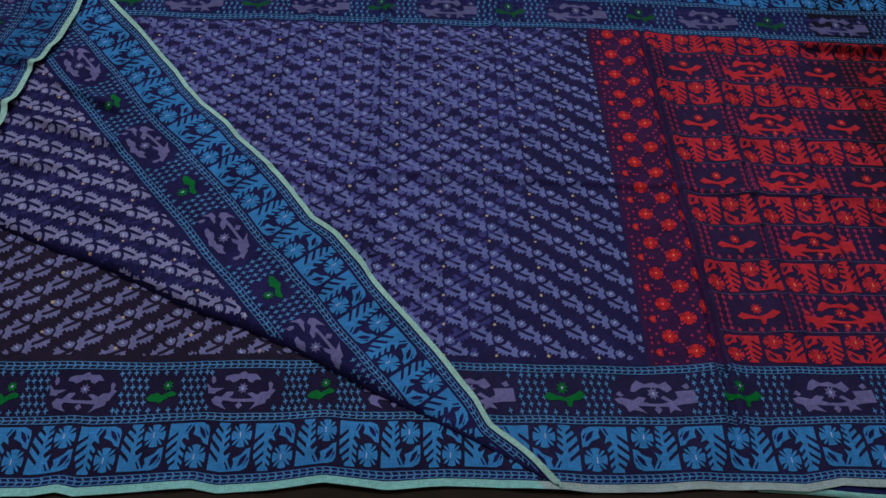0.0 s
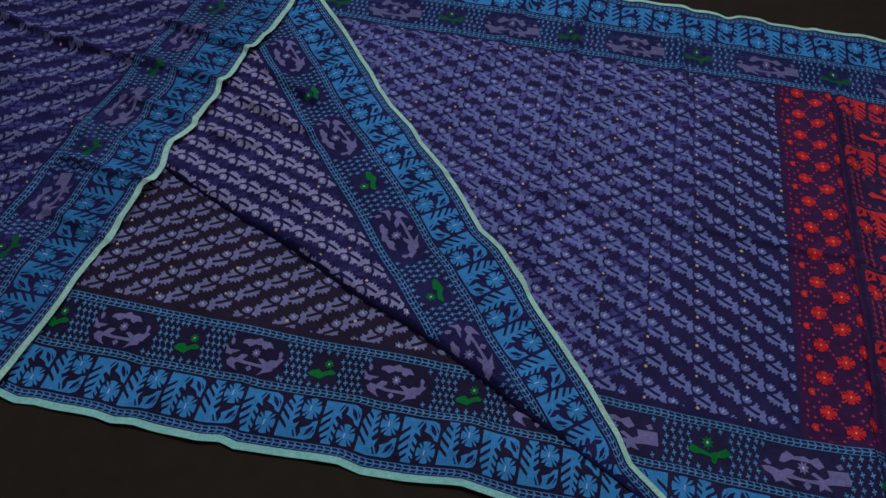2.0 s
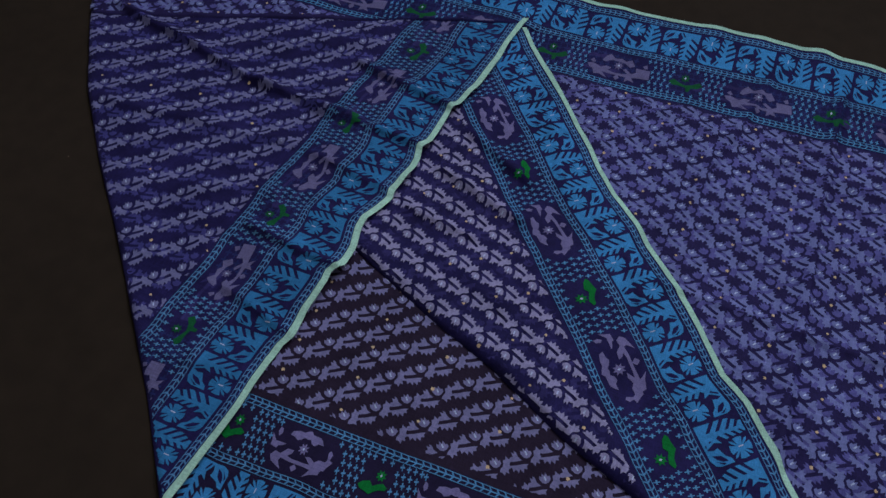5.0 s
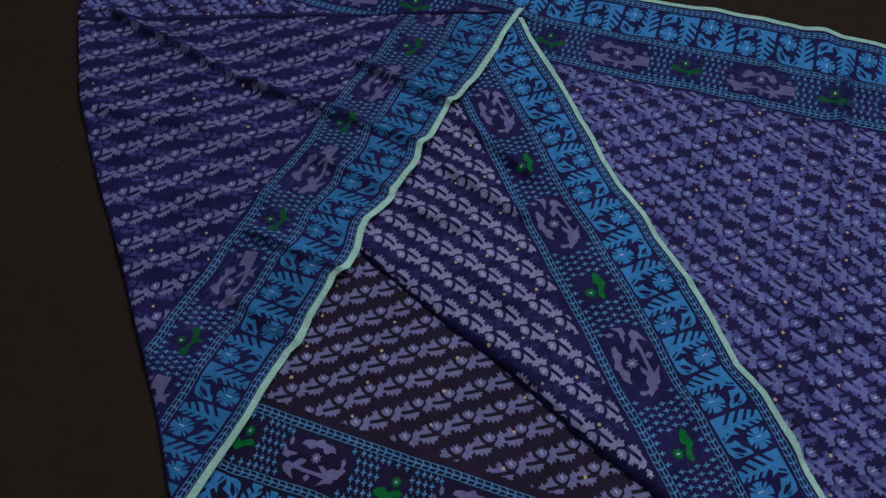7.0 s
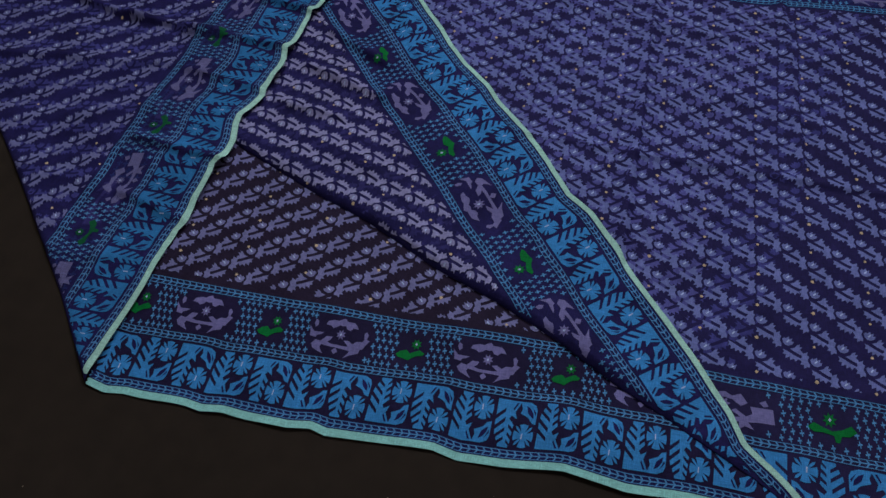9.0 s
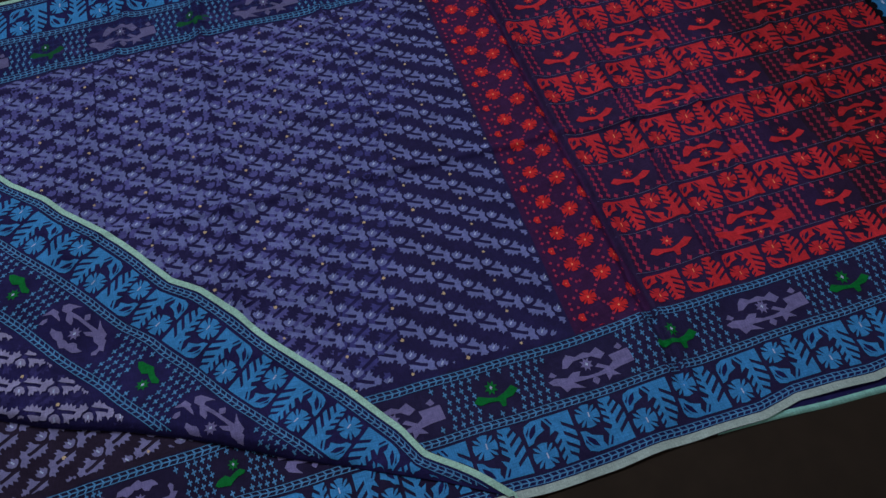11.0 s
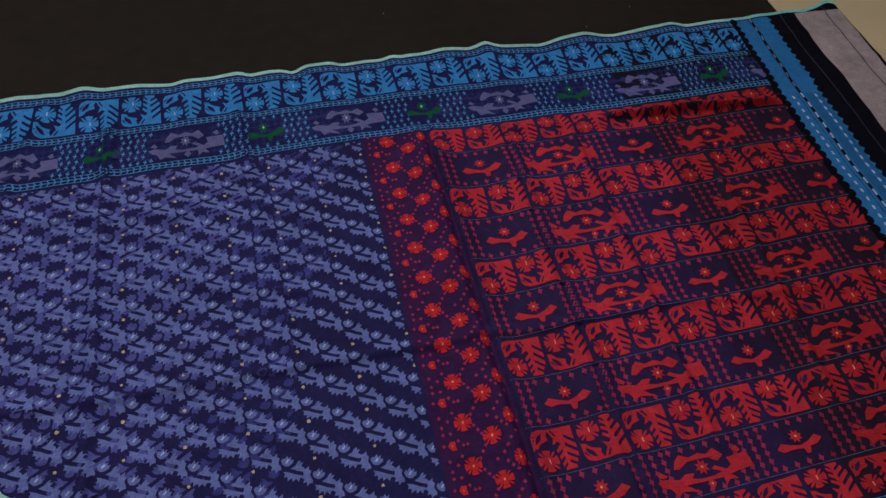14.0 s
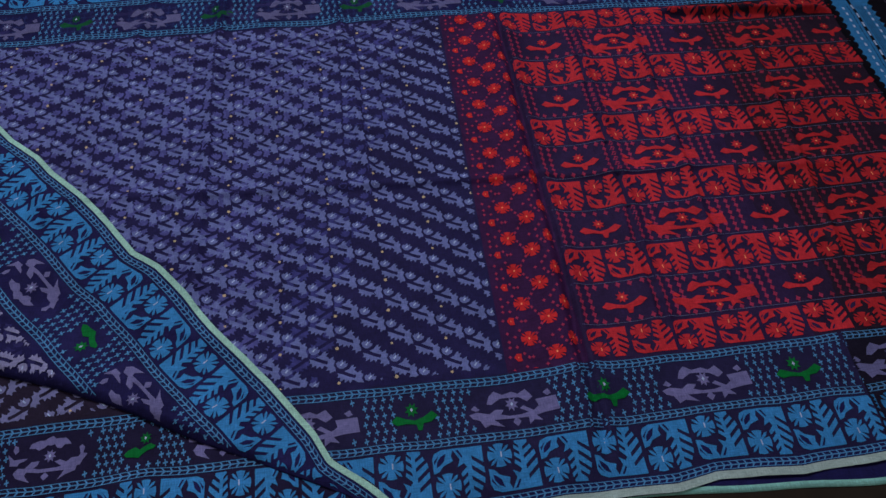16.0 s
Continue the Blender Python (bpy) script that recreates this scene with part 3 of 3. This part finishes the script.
# Unseen walls and ceiling, added to enclose the cloth and bounce the lamp's light.
for name, b in {"unseen_wall_west": (-3.3, -3.2, -2.6, 2.29), "unseen_wall_east": (3.2, 3.3, -2.6, 2.29), "unseen_wall_south": (-3.3, 3.3, -2.7, -2.6)}.items():
    tagged(box(name, *b, -0.2, 3.8, paint_wall), "unseen off-white wall added to close the room and bounce light", "wall", kind="structure")
bm = bmesh.new()
wx0, wx1, wz0, wz1 = LAMP_X - 1.3, LAMP_X + 1.3, LAMP_Z - 0.75, LAMP_Z + 0.75
for x0, x1, z0, z1 in ((-3.3, wx0, -0.2, 3.8), (wx1, 3.3, -0.2, 3.8), (wx0, wx1, -0.2, wz0), (wx0, wx1, wz1, 3.8)):
    bmesh.ops.create_cube(bm, size=1, matrix=Matrix.Translation(((x0 + x1) / 2, WALL_Y + 0.12, (z0 + z1) / 2)) @ Matrix.Diagonal((x1 - x0, 0.14, z1 - z0, 1)))
tagged(part("unseen_wall_north", bm, paint_wall, None), "unseen off-white wall added with an opening for the lamp", "wall", kind="structure")
tagged(box("ceiling", -3.3, 3.3, -2.7, 2.29, 3.8, 3.9, paint_wall), "unseen off-white ceiling added to bounce light", "ceiling", kind="structure")

# ---- the sari ----
sari = new("sari")
sari.empty_display_size = 0.1
tagged(sari, "indigo printed cotton sari, blue borders, red end, folded on dark mat", "sari")

split = lambda x, y: np.where((y > overlap(x) - 0.014) & (x < -0.9), 0.1, x) - np.where((y > overlap(x) - 0.014) & (x < -0.9), 0.0, 1.0) * np.interp(y, (-0.25, -0.178, -0.05, 0.2, 0.45, 0.8, 1.1), (-0.16, -0.16, -0.33, -0.7, -0.85, -1.0, -1.0))
edge_x = lambda y: 0.803 + 0.045 * np.clip(y - 0.55, 0, 1)


def main_spot(s, t):
    x = -1.95 + (1.085 + 1.95) * s
    lo, hi = bottom_hem(x), top_hem(x)
    return x, lo + (hi - lo) * t


# The layer beneath ends here; colours past it are darkened, partly for weaker light.
under_end = lambda x, y: 0.487 + 0.02 * np.clip(y - 0.2, 0, 1) + 0.012 * ripple(x * 0.2, y, 0.13, 77)


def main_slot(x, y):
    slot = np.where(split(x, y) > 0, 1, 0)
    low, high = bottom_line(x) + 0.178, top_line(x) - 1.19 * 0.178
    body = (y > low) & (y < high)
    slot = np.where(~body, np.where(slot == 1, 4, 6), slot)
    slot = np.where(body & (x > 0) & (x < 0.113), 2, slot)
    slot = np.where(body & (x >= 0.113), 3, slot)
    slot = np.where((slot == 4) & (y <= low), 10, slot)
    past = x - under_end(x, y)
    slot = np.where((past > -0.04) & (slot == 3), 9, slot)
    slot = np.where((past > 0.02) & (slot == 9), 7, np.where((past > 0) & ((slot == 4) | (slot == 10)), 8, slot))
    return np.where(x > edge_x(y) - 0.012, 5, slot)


def main_keep(x, y):
    left = x > side_fold(y) + 0.01
    return left & ((x > -1.1) | (y > overlap(x) - 0.012))


main = sheet("main_sheet", 900, 340, main_spot, main_height, main_slot, [ground_single, ground_double, ground_red, ground_pallu, ground_border, ground_end, ground_edge, pallu_single_dim, border_single_dim, pallu_between, border_front], main_keep, sari, "indigo cotton sheet spread flat")


def side_spot(s, t):
    y = -0.2 + 1.0 * s
    a, b = side_fold(y), side_hem(y)
    return a + (b - a) * t, y


side = sheet("side_flap", 260, 210, side_spot, side_height, lambda x, y: 0 * x.astype(int), [ground_flap], lambda x, y: y < overlap(x) + 0.02, sari, "flap folded back over the sheet, rumpled")


def corner_spot(s, t):
    x = -1.13 + (1.13 - 0.1445) * s
    a, b = corner_fold(x), corner_hem(x)
    return x, a + (b - a) * t


corner = sheet("corner_flap", 270, 160, corner_spot, corner_height, lambda x, y: 0 * x.astype(int), [ground_flap], lambda x, y: x < -0.152, sari, "corner flap turned over with a soft rolled fold")

# Borders of the main sheet.
low_spot = lambda u, v: (u + 0 * v, bottom_line(u) + (bottom_hem(u) - bottom_line(u)) * np.clip(1 - v / 0.15, 0, 1) + v + 0.0015 * ripple(u, v, 0.05, 31))
high_spot = lambda u, v: (u + 0 * v, top_line(u) + (top_hem(u) - top_line(u)) * np.clip(1 - v / 0.12, 0, 1) - v * 1.19)
in_single = lambda x, y, m=0.0: (split(x, y) < m) & (x > -1.1)
in_right = lambda x, y, m=0.0: (split(x, y) > -m) & (x < edge_x(y) - 0.003)
in_top = lambda x, y, m=0.0: ((y > overlap(x) - 0.004) | (x > -0.985)) & (x > side_fold(y) + 0.012) & (x < edge_x(y) - 0.003)
spread = lambda at, gap: [(at[i], (at[i + 1] - at[i]) if i + 1 < len(at) else gap) for i in range(len(at))]
border("single", main, main_height, in_single, low_spot, -1.1, -0.14, spread([-1.075, -0.878, -0.68, -0.469, -0.265], 0.2), 0.22, True, -0.8265)
border("right", main, main_height, lambda x, y, m=0.0: in_right(x, y, m) & (x < 0.487), low_spot, -0.36, 0.50, spread([-0.40, -0.13, 0.127, 0.404], 0.286), 0.272, False, 0.224, hem_ink=hem_grey, hem_inside=lambda x, y: (split(x, y) > -0.014) & (x < 0.487), hem_lift=0.0009)
# Inks darkened here: single layer, and weaker light painted into the colour.
border("right_shaded", main, main_height, lambda x, y, m=0.0: in_right(x, y, m) & (x > 0.487), low_spot, 0.48, 0.80, [(0.404, 0.286), (0.69, 0.28)], 0.272, False, 0.224, hem_ink=hem_grey, hem_lift=0.0009, inks=(shaded_blue, shaded_line, shaded_violet, shaded_green))
border("top", main, main_height, in_top, high_spot, -1.85, 0.82, spread([-1.69, -1.42, -1.157, -0.904, -0.664, -0.415, -0.154, 0.123, 0.407, 0.704], 0.28), 0.272, False, 0.224, kick=-1, hem_ink=hem_pale, hem_wide=0.0068, doubled=True, inks=(ink_blue, ink_line, shaded_violet, shaded_green))

# Leaf rows.
body_low = lambda x: bottom_line(x) + 0.186
body_high = lambda x: top_line(x) - 1.19 * 0.18
leaf_right = lambda x, y, m=0.0: (split(x, y) > -m) & (x < -0.001 + m) & (y > body_low(x) - m) & (y < body_high(x) + m) & ((x > -1.0) | (y > overlap(x) - m)) & (x > side_fold(y))
leaf_single = lambda x, y, m=0.0: (split(x, y) < m) & (y > body_low(x) - m) & (x > -1.1 - m) & (y < 0.5)
step_r = (0.036, -0.0236)
step_a = (-0.033, -0.0262)
up_r, up_a = unit(0.0236, 0.036), unit(-0.0262, 0.033)
near_edge = lambda x, y: -0.36 + 0.24 * np.clip(y, 0, 1) + 0.06 * ripple(x, y, 0.12, 40)
under_near = lambda x, y, m=0.0: leaf_right(x, y, m) & (x < near_edge(x, y) + m)
under_far = lambda x, y, m=0.0: leaf_right(x, y, m) & (x > near_edge(x, y) - m) & (x < -0.25 + 0.28 * np.clip(y, 0, 1) + 0.05 * ripple(x, y, 0.1, 40))
sprigs(main, main_height, leaf_right, (-0.008, 0.345), step_r, up_r, (0.0005, -0.0503), 62, 34, (-0.002, 0.3625), (-0.0755, 0.0495), (0.0005, -0.0503), [((-0.3, 0.31), step_a, up_a, (0.0, -0.047), under_near, ink_near), ((-0.3, 0.31), step_a, up_a, (0.0, -0.047), under_far, ink_ghost)])
sprigs(main, main_height, leaf_single, (-0.98, 0.107), step_a, up_a, (0.0, -0.0468), 40, 30, (-0.955, 0.144), (0.099, 0.0255), (0.0, -0.0485), ink=ink_single)

# Red strip.
strip = lambda x, y, m=0.0: (x > 0.004) & (x < 0.113) & (y > body_low(x) - 0.006) & (y < body_high(x) + 0.006)
flowers = Print("red_blossom", ink_flame, main_height, 0.0008, strip)
hearts = Print("amber_eye", ink_amber, main_height, 0.0012, strip)
seeds = Print("plum_seed", ink_plum, main_height, 0.0006, strip)
for k in range(-2, 16):
    for x, y, r in ((0.041, 0.0475 + 0.0573 * k, 0.0124), (0.0735, 0.0202 + 0.0577 * k, 0.0124), (0.1, 0.0405 + 0.0577 * k, 0.0118), (0.0205, 0.0195 + 0.0575 * k, 0.0072)):
        if r > 0.01:
            flowers.add([blossom(0, 0, 1)], lambda a, b: waver(x + a * r * (0.68 if x > 0.09 else 1.0), y + b * r), 0.5)
        else:
            flowers.add([[(-.8, .1), (-.2, .9), (.7, .8), (.6, 0), (.7, -.8), (-.2, -.8)]], lambda a, b: waver(x + a * r, y + b * r), 0.7)
        hearts.add([FRECKLE], lambda a, b: waver(x + a * r * 0.26, y + b * r * 0.34), 2)
    for x, y in ((0.0125, 0.045), (0.022, 0.052), (0.022, 0.036), (0.058, 0.033), (0.054, 0.040), (0.062, 0.027), (0.058, 0.062), (0.053, 0.055), (0.063, 0.069), (0.03, 0.025), (0.0355, 0.0185), (0.03, 0.062), (0.0885, 0.034), (0.084, 0.041), (0.0935, 0.028), (0.089, 0.06), (0.083, 0.053), (0.095, 0.068), (0.041, 0.0185), (0.073, 0.0475), (0.104, 0.019), (0.0095, 0.0215), (0.012, 0.036), (0.012, 0.058), (0.110, 0.034)):
        seeds.add([CROSS], lambda a, b: waver(x + a * 0.0056, y + 0.0575 * k + b * 0.0062), 2)
for p, lab in ((seeds, ""), (flowers, "bright red printed blossoms"), (hearts, "")):
    p.make(main, lab)

# Red end piece.
pallu = lambda x, y, m=0.0: (x > 0.113) & (x < edge_x(y) - 0.003) & (y > -0.02) & (y < body_high(x) + 0.004)
rise = lambda x: (bottom_line(x) + 0.18) * 1.0
line_at = lambda k: (-0.002, 0.054, 0.122, 0.187, 0.258, 0.325, 0.396, 0.463, 0.543, 0.611, 0.69, 0.752)[k]
lift_y = lambda x, y: y + rise(x) * (1 - np.clip(y / 0.75, 0, 1)) + (body_high(x) - body_high(np.array(0.1))) * np.clip(y / 0.75, 0, 1)
pallu_x = lambda k: 0.1162 + 0.1268 * k + 0.002 * k * k
fans = Print("red_flower_print", ink_red, main_height, 0.0007, pallu)
# Prints past the layer edge take the inks with dimmer light painted in.
dim_fans = Print("red_flower_print", red_single_dim, main_height, 0.0007, pallu)
dim_plum = Print("plum_seed", plum_single_dim, main_height, 0.0007, pallu)
slits = Print("red_flower_slit", ground_pallu, main_height, 0.0010, pallu)
eyes = Print("amber_eye", ink_amber, main_height, 0.0012, pallu)
rules = Print("thin_rule", material("ink_rule", srgb(105, 110, 150), **INK), main_height, 0.0009, pallu)
plum = Print("plum_seed", ink_plum, main_height, 0.0007, pallu)
for band in range(0, 11):
    y0, y1 = line_at(band), line_at(band + 1)
    for x in np.arange(0.116, 0.80, 0.012):
        if band:
            rules.add([[(0, -.5), (1, -.5), (1, .5), (0, .5)]], lambda a, b: (lambda q: (q, lift_y(q, y0 + b * 0.0006)))(x + a * 0.012), 1.2)
    if band % 2 == 0:
        for n in range(0, 12):
            def to(a, b):
                q = pallu_x((n + 0.02 + a * 0.96) / 2)
                bb = b if n % 2 else 1 - b
                return waver(q, lift_y(q, y0 + 0.004 + (y1 - y0 - 0.008) * bb))
            (dim_fans if pallu_x(n / 2 + 0.25) > 0.5 else fans).add(FAN, to, 0.11)
            slits.add(FAN_SLIT, to, 0.25)
            eyes.add(FAN_EYE, to, 0.5)
    else:
        for cx, polys, name, wide in ((0.187, SMALL_BIRD, "red_bird", 0.255), (0.324, BIRDS, "red_bird_motif", 0.262), (0.469, SMALL_BIRD, "red_bird", 0.255), (0.615, BIRDS, "red_bird_motif", 0.27), (0.765, SMALL_BIRD, "red_bird", 0.25)):
            to = lambda a, b: waver(cx + a * wide, lift_y(cx + a * wide, y0 + 0.005 + (y1 - y0 - 0.01) * b))
            one = Print(name, red_single_dim if cx > 0.5 else ink_red, main_height, 0.0008, pallu)
            one.add(polys, to, 0.03)
            ratio = wide / (y1 - y0 - 0.01)
            sy = 0.63 if polys is SMALL_BIRD else 0.525
            one.add([star(0, sy, .04, 8, .55, .2, ratio)], to, 0.06)
            if polys is BIRDS:
                one.add([star(.012, .125, .024, 4, .75, 0, ratio)], to, 0.06)
                eyes.add([star(.012, .125, .008, 4, .6, 0, ratio)], to, 0.5)
            eyes.add([star(0, sy, .009, 4, .6, 0, ratio)], to, 0.5)
            one.make(main, "red printed bird and flower", kind="")
        tall = y1 - y0
        spots = []
        for cx in (0.256, 0.398, 0.543, 0.69, 0.117):
            for c in range(4):
                spots += [(cx + (c - 1.5) * 0.0145, y0 + tall * (0.1 + 0.16 * r + 0.02 * (c % 2))) for r in range(6)]
        for cx in (0.187, 0.324, 0.469, 0.615, 0.765):
            spots += [(cx + d, y0 + tall * e) for d in (-0.036, -0.018, 0, 0.018, 0.036) for e in (0.08, 0.92)]
        for x, y in spots:
            (dim_plum if x > 0.5 else plum).add([CROSS], lambda a, b: waver(x + (a - b * 0.25) * 0.0085, lift_y(x, y + (b + a * 0.2) * 0.0112)), 2)
for p, lab in ((plum, ""), (dim_plum, ""), (rules, ""), (dim_fans, "crimson printed flowers and ferns, darkened for single layer and dimmer light"), (fans, "crimson printed flowers and ferns"), (slits, ""), (eyes, "")):
    p.make(main, lab)

# Blue scalloped band, dark band and plain grey end.
end_spot = lambda q, y: (edge_x(y) + q, y)
# Darker copy of the blue: fall-off of light at this end is painted in.
scallop = Print("scalloped_band", shaded_blue, main_height, 0.0007)
for k, y in enumerate(np.arange(-0.15, 0.985, 0.019)):
    scallop.add([[(-.002, 0), (.003, .18), (.0055, .5), (.003, .82), (-.002, 1), (.079, 1), (.081, .75), (.0865, .5), (.081, .25), (.079, 0)]], lambda a, b: end_spot(a + 0.003 * (y > 0.745), np.minimum(y + b * 0.019, top_hem(edge_x(y) + a) - 0.01)), 0.012)
scallop.make(main, "sky blue scalloped band")
dark_edge = Print("dark_scallop", ground_end, main_height, 0.0014)
for y in np.arange(-0.15, 0.96, 0.019):
    dark_edge.add([[(-.005, 0), (-.0095, .2), (-.011, .5), (-.0095, .8), (-.005, 1), (-.0022, 1), (.0028, .82), (.0053, .5), (.0028, .18), (-.0022, 0)]], lambda a, b: end_spot(a + 0.003 * (y > 0.745), y + b * 0.019), 0.012)
dark_edge.make(main)
dashes = Print("pale_dash", ink_pale, main_height, 0.0011)
dark = Print("dark_dash", ground_end, main_height, 0.0009)
for y in np.arange(-0.15, 0.72, 0.0185):
    for q in (0.017, 0.066):
        dashes.add([[(0, .3), (.0042, .25), (.0042, .7), (0, .75)]], lambda a, b: end_spot(q + a, y + b * 0.0185), 0.012)
    for q in (0.03, 0.049, 0.0535, 0.058, 0.0625, 0.0715, 0.076):
        dark.add([[(0, 0), (.0011, 0), (.0011, 1), (0, 1)]], lambda a, b: end_spot(q + a, y + b * 0.0185), 0.012)
for y in np.arange(-0.15, 0.95, 0.028):
    dark.add([[(.0375, 0), (.044, 0), (.044, 1), (.0375, 1)]], lambda a, b: end_spot(a, y + b * 0.028), 0.012)
    if y < 0.72:
        dashes.add([[(.0388, .3), (.0428, .3), (.0428, .8), (.0388, .8)]], lambda a, b: end_spot(a, y + b * 0.028), 0.012)
    else:
        dashes.add([[(.0398, .5), (.0412, .5), (.0412, .95), (.0398, .95)]], lambda a, b: end_spot(a, y + b * 0.028), 0.012)
dark.make(main)
dashes.make(main)
plain = Print("plain_end", cloth_grey, main_height, 0.0007)
# Two thin lines, one in the dark band, one in the grey end.
end_lines = Print("thin_line", thread_dark, main_height, 0.0010)
for y in np.arange(-0.14, 0.985, 0.012):
    plain.add([[(.152, 0), (.262, 0), (.262, 1), (.152, 1)]], lambda a, b: end_spot(a, np.minimum(y + b * 0.012, top_hem(0.97) - 0.011)), 0.02)
    end_lines.add([[(.118, 0), (.1198, 0), (.1198, 1), (.118, 1)], [(.226, 0), (.2285, 0), (.2285, 1), (.226, 1)]], lambda a, b: end_spot(a + 0.002 * ripple(0 * a + y + b * 0.012, 0 * a, 0.1, 50), y + b * 0.012), 0.02)
plain.make(main, "plain lilac grey cloth end")
end_lines.make(main)
hem = Print("hem", hem_mint, main_height, 0.0012)
for u in np.arange(0.80, 1.08, 0.01):
    hem.add([[(0, 0), (1, 0), (1, 1), (0, 1)]], lambda a, b: high_spot(u + a * 0.01, b * 0.007), 0.7)
    hem.add([[(0, 0), (1, 0), (1, 1), (0, 1)]], lambda a, b: low_spot(u + a * 0.01, b * 0.009), 0.7)
hem.make(main)

rnd = random.Random(8)
fringe = Print("frayed_fringe", thread_dark, lambda x, y: -0.006 + 0.004 * np.clip((1.1 - x) / 0.02, 0, 1), 0.0004)
for k in range(260):
    y = rnd.uniform(-0.13, 0.97)
    lean, long = rnd.uniform(-0.006, 0.006), rnd.uniform(0.006, 0.02)
    fringe.add([[(0, -.5), (1, -.3), (1, .3), (0, .5)]], lambda a, b: (1.08 + a * long, y + a * a * lean + b * 0.0012), 0.3)
fringe.make(main, "frayed dark thread ends")

# Side flap: hem runs up the sheet.
side_line = curve((-0.2, -1.097), (0.0, -1.072), (0.25, -1.046), (0.5, -1.012), (0.803, -0.97))
side_uv = lambda u, v: (side_line(u) + (side_hem(u) - side_line(u)) * np.clip(1 - v / 0.3, 0, 1) - v * 1.02 + 0.004 * ripple(u, v, 0.06, 33) * np.clip(v / 0.05, 0, 1), u + 0 * v + 0.006 * ripple(u, v, 0.08, 51) * np.clip(v / 0.05, 0, 1))
in_side = lambda x, y, m=0.0: (x > side_fold(y) + 0.004 - m) & (y < overlap(x) + 0.015 + m)
# The flap's weaker light is put into its ink colours.
border("side", side, side_height, in_side, side_uv, -0.19, 0.81, spread([-0.187, 0.02, 0.228, 0.437, 0.644], 0.208), 0.21, False, -0.1, hem_ink=hem_pale, doubled=True, inks=(shaded_blue, shaded_line, shaded_violet, shaded_green))
body_side = lambda x, y, m=0.0: in_side(x, y, m) & (x < side_line(y) - 0.183 + m)
step_c = (0.031, 0.027)
sprigs(side, side_height, body_side, (-1.285, 0.140), step_c, unit(-0.027, 0.031), (0.026, -0.0385), 40, 30, (-1.267, 0.179), (-0.062, -0.054), (0.026, -0.0385), [((-1.29, 0.12), (0.036, 0.005), unit(-0.005, 0.036), (0.0, -0.047), body_side, ink_ghost)], ink=shaded_leaf, share=0.25, lift=0.0013)

# Corner flap: hem runs from the peak down to the tip.
PEAK, ALONG = CORNER_EDGE[0], unit(0.83, -0.976)
SLACK = curve(*[((x - PEAK[0]) * ALONG[0] + (y - PEAK[1]) * ALONG[1], (x - PEAK[0]) * ALONG[1] - (y - PEAK[1]) * ALONG[0]) for x, y in CORNER_EDGE])


def corner_uv(u, v):
    s = v + SLACK(u) * np.clip(1 - v / 0.25, 0, 1) + 0.002 * ripple(u, v, 0.06, 52)
    return PEAK[0] + u * ALONG[0] + s * ALONG[1], PEAK[1] + u * ALONG[1] - s * ALONG[0]


in_corner = lambda x, y, m=0.0: (y > corner_fold(x) + 0.003 - m) & (x > -1.13) & (y < corner_hem(x) + 0.008 + m)
border("corner", corner, corner_height, in_corner, corner_uv, 0.0, 1.28, spread([0.088, 0.326, 0.561, 0.802, 1.04], 0.238), 0.238, True, 0.247, hem_ink=hem_pale, hem_wide=0.0082, hem_inside=lambda x, y: (y > corner_fold(x) - 0.001) & (x < -0.146))
body_corner = lambda x, y, m=0.0: in_corner(x, y, m) & ((x - PEAK[0]) * ALONG[1] - (y - PEAK[1]) * ALONG[0] > 0.183 - m)
step_f = (0.0402, -0.0109)
sprigs(corner, corner_height, body_corner, (-0.865, 0.211), step_f, unit(-0.0109, -0.0402), (0.0, -0.0402), 30, 24, (-0.865, 0.201), (0.0815, -0.027), (0.039, 0.027), [((-0.8, 0.3), step_a, up_a, (0.0, -0.047), body_corner, ink_deep)], ink=ink_leaf_lit, lift=0.0014)

# Hem of the layer underneath, peeping out along the front edge.
under = sheet("lower_layer", 110, 8, lambda s, t: (0.12 + 0.96 * s, -0.181 - 0.016 * SMOOTH(s * 2.6) - 0.006 * s + 0.06 * t + 0.002 * ripple(s, 0 * s, 0.09, 61)), lambda x, y: -0.0024 + 0.0006 * ripple(x, y, 0.05, 62), lambda x, y: np.where(y < -0.172 - 0.016 * SMOOTH((x - 0.12) * 2.7), 0, 1), [hem_mint, ground_border], lambda x, y: x < 9, sari, "edge of the lower layer with its mint hem")

# Dust on the mat.
rnd = random.Random(11)
bm = bmesh.new()
for k in range(70):
    x, y = rnd.choice(((rnd.uniform(-1.5, 0.4), rnd.uniform(-0.55, -0.22)), (rnd.uniform(-2.0, -1.5), rnd.uniform(-0.3, 0.4)), (rnd.uniform(-1.0, 0.7), rnd.uniform(1.0, 1.5))))
    bmesh.ops.create_icosphere(bm, subdivisions=1, radius=rnd.uniform(0.0004, 0.0012), matrix=Matrix.Translation((x, y, -0.0035)))
tagged(part("dust_specks", bm, dust, None), "pale dust specks scattered on the dark mat", "dust", kind="stuff")
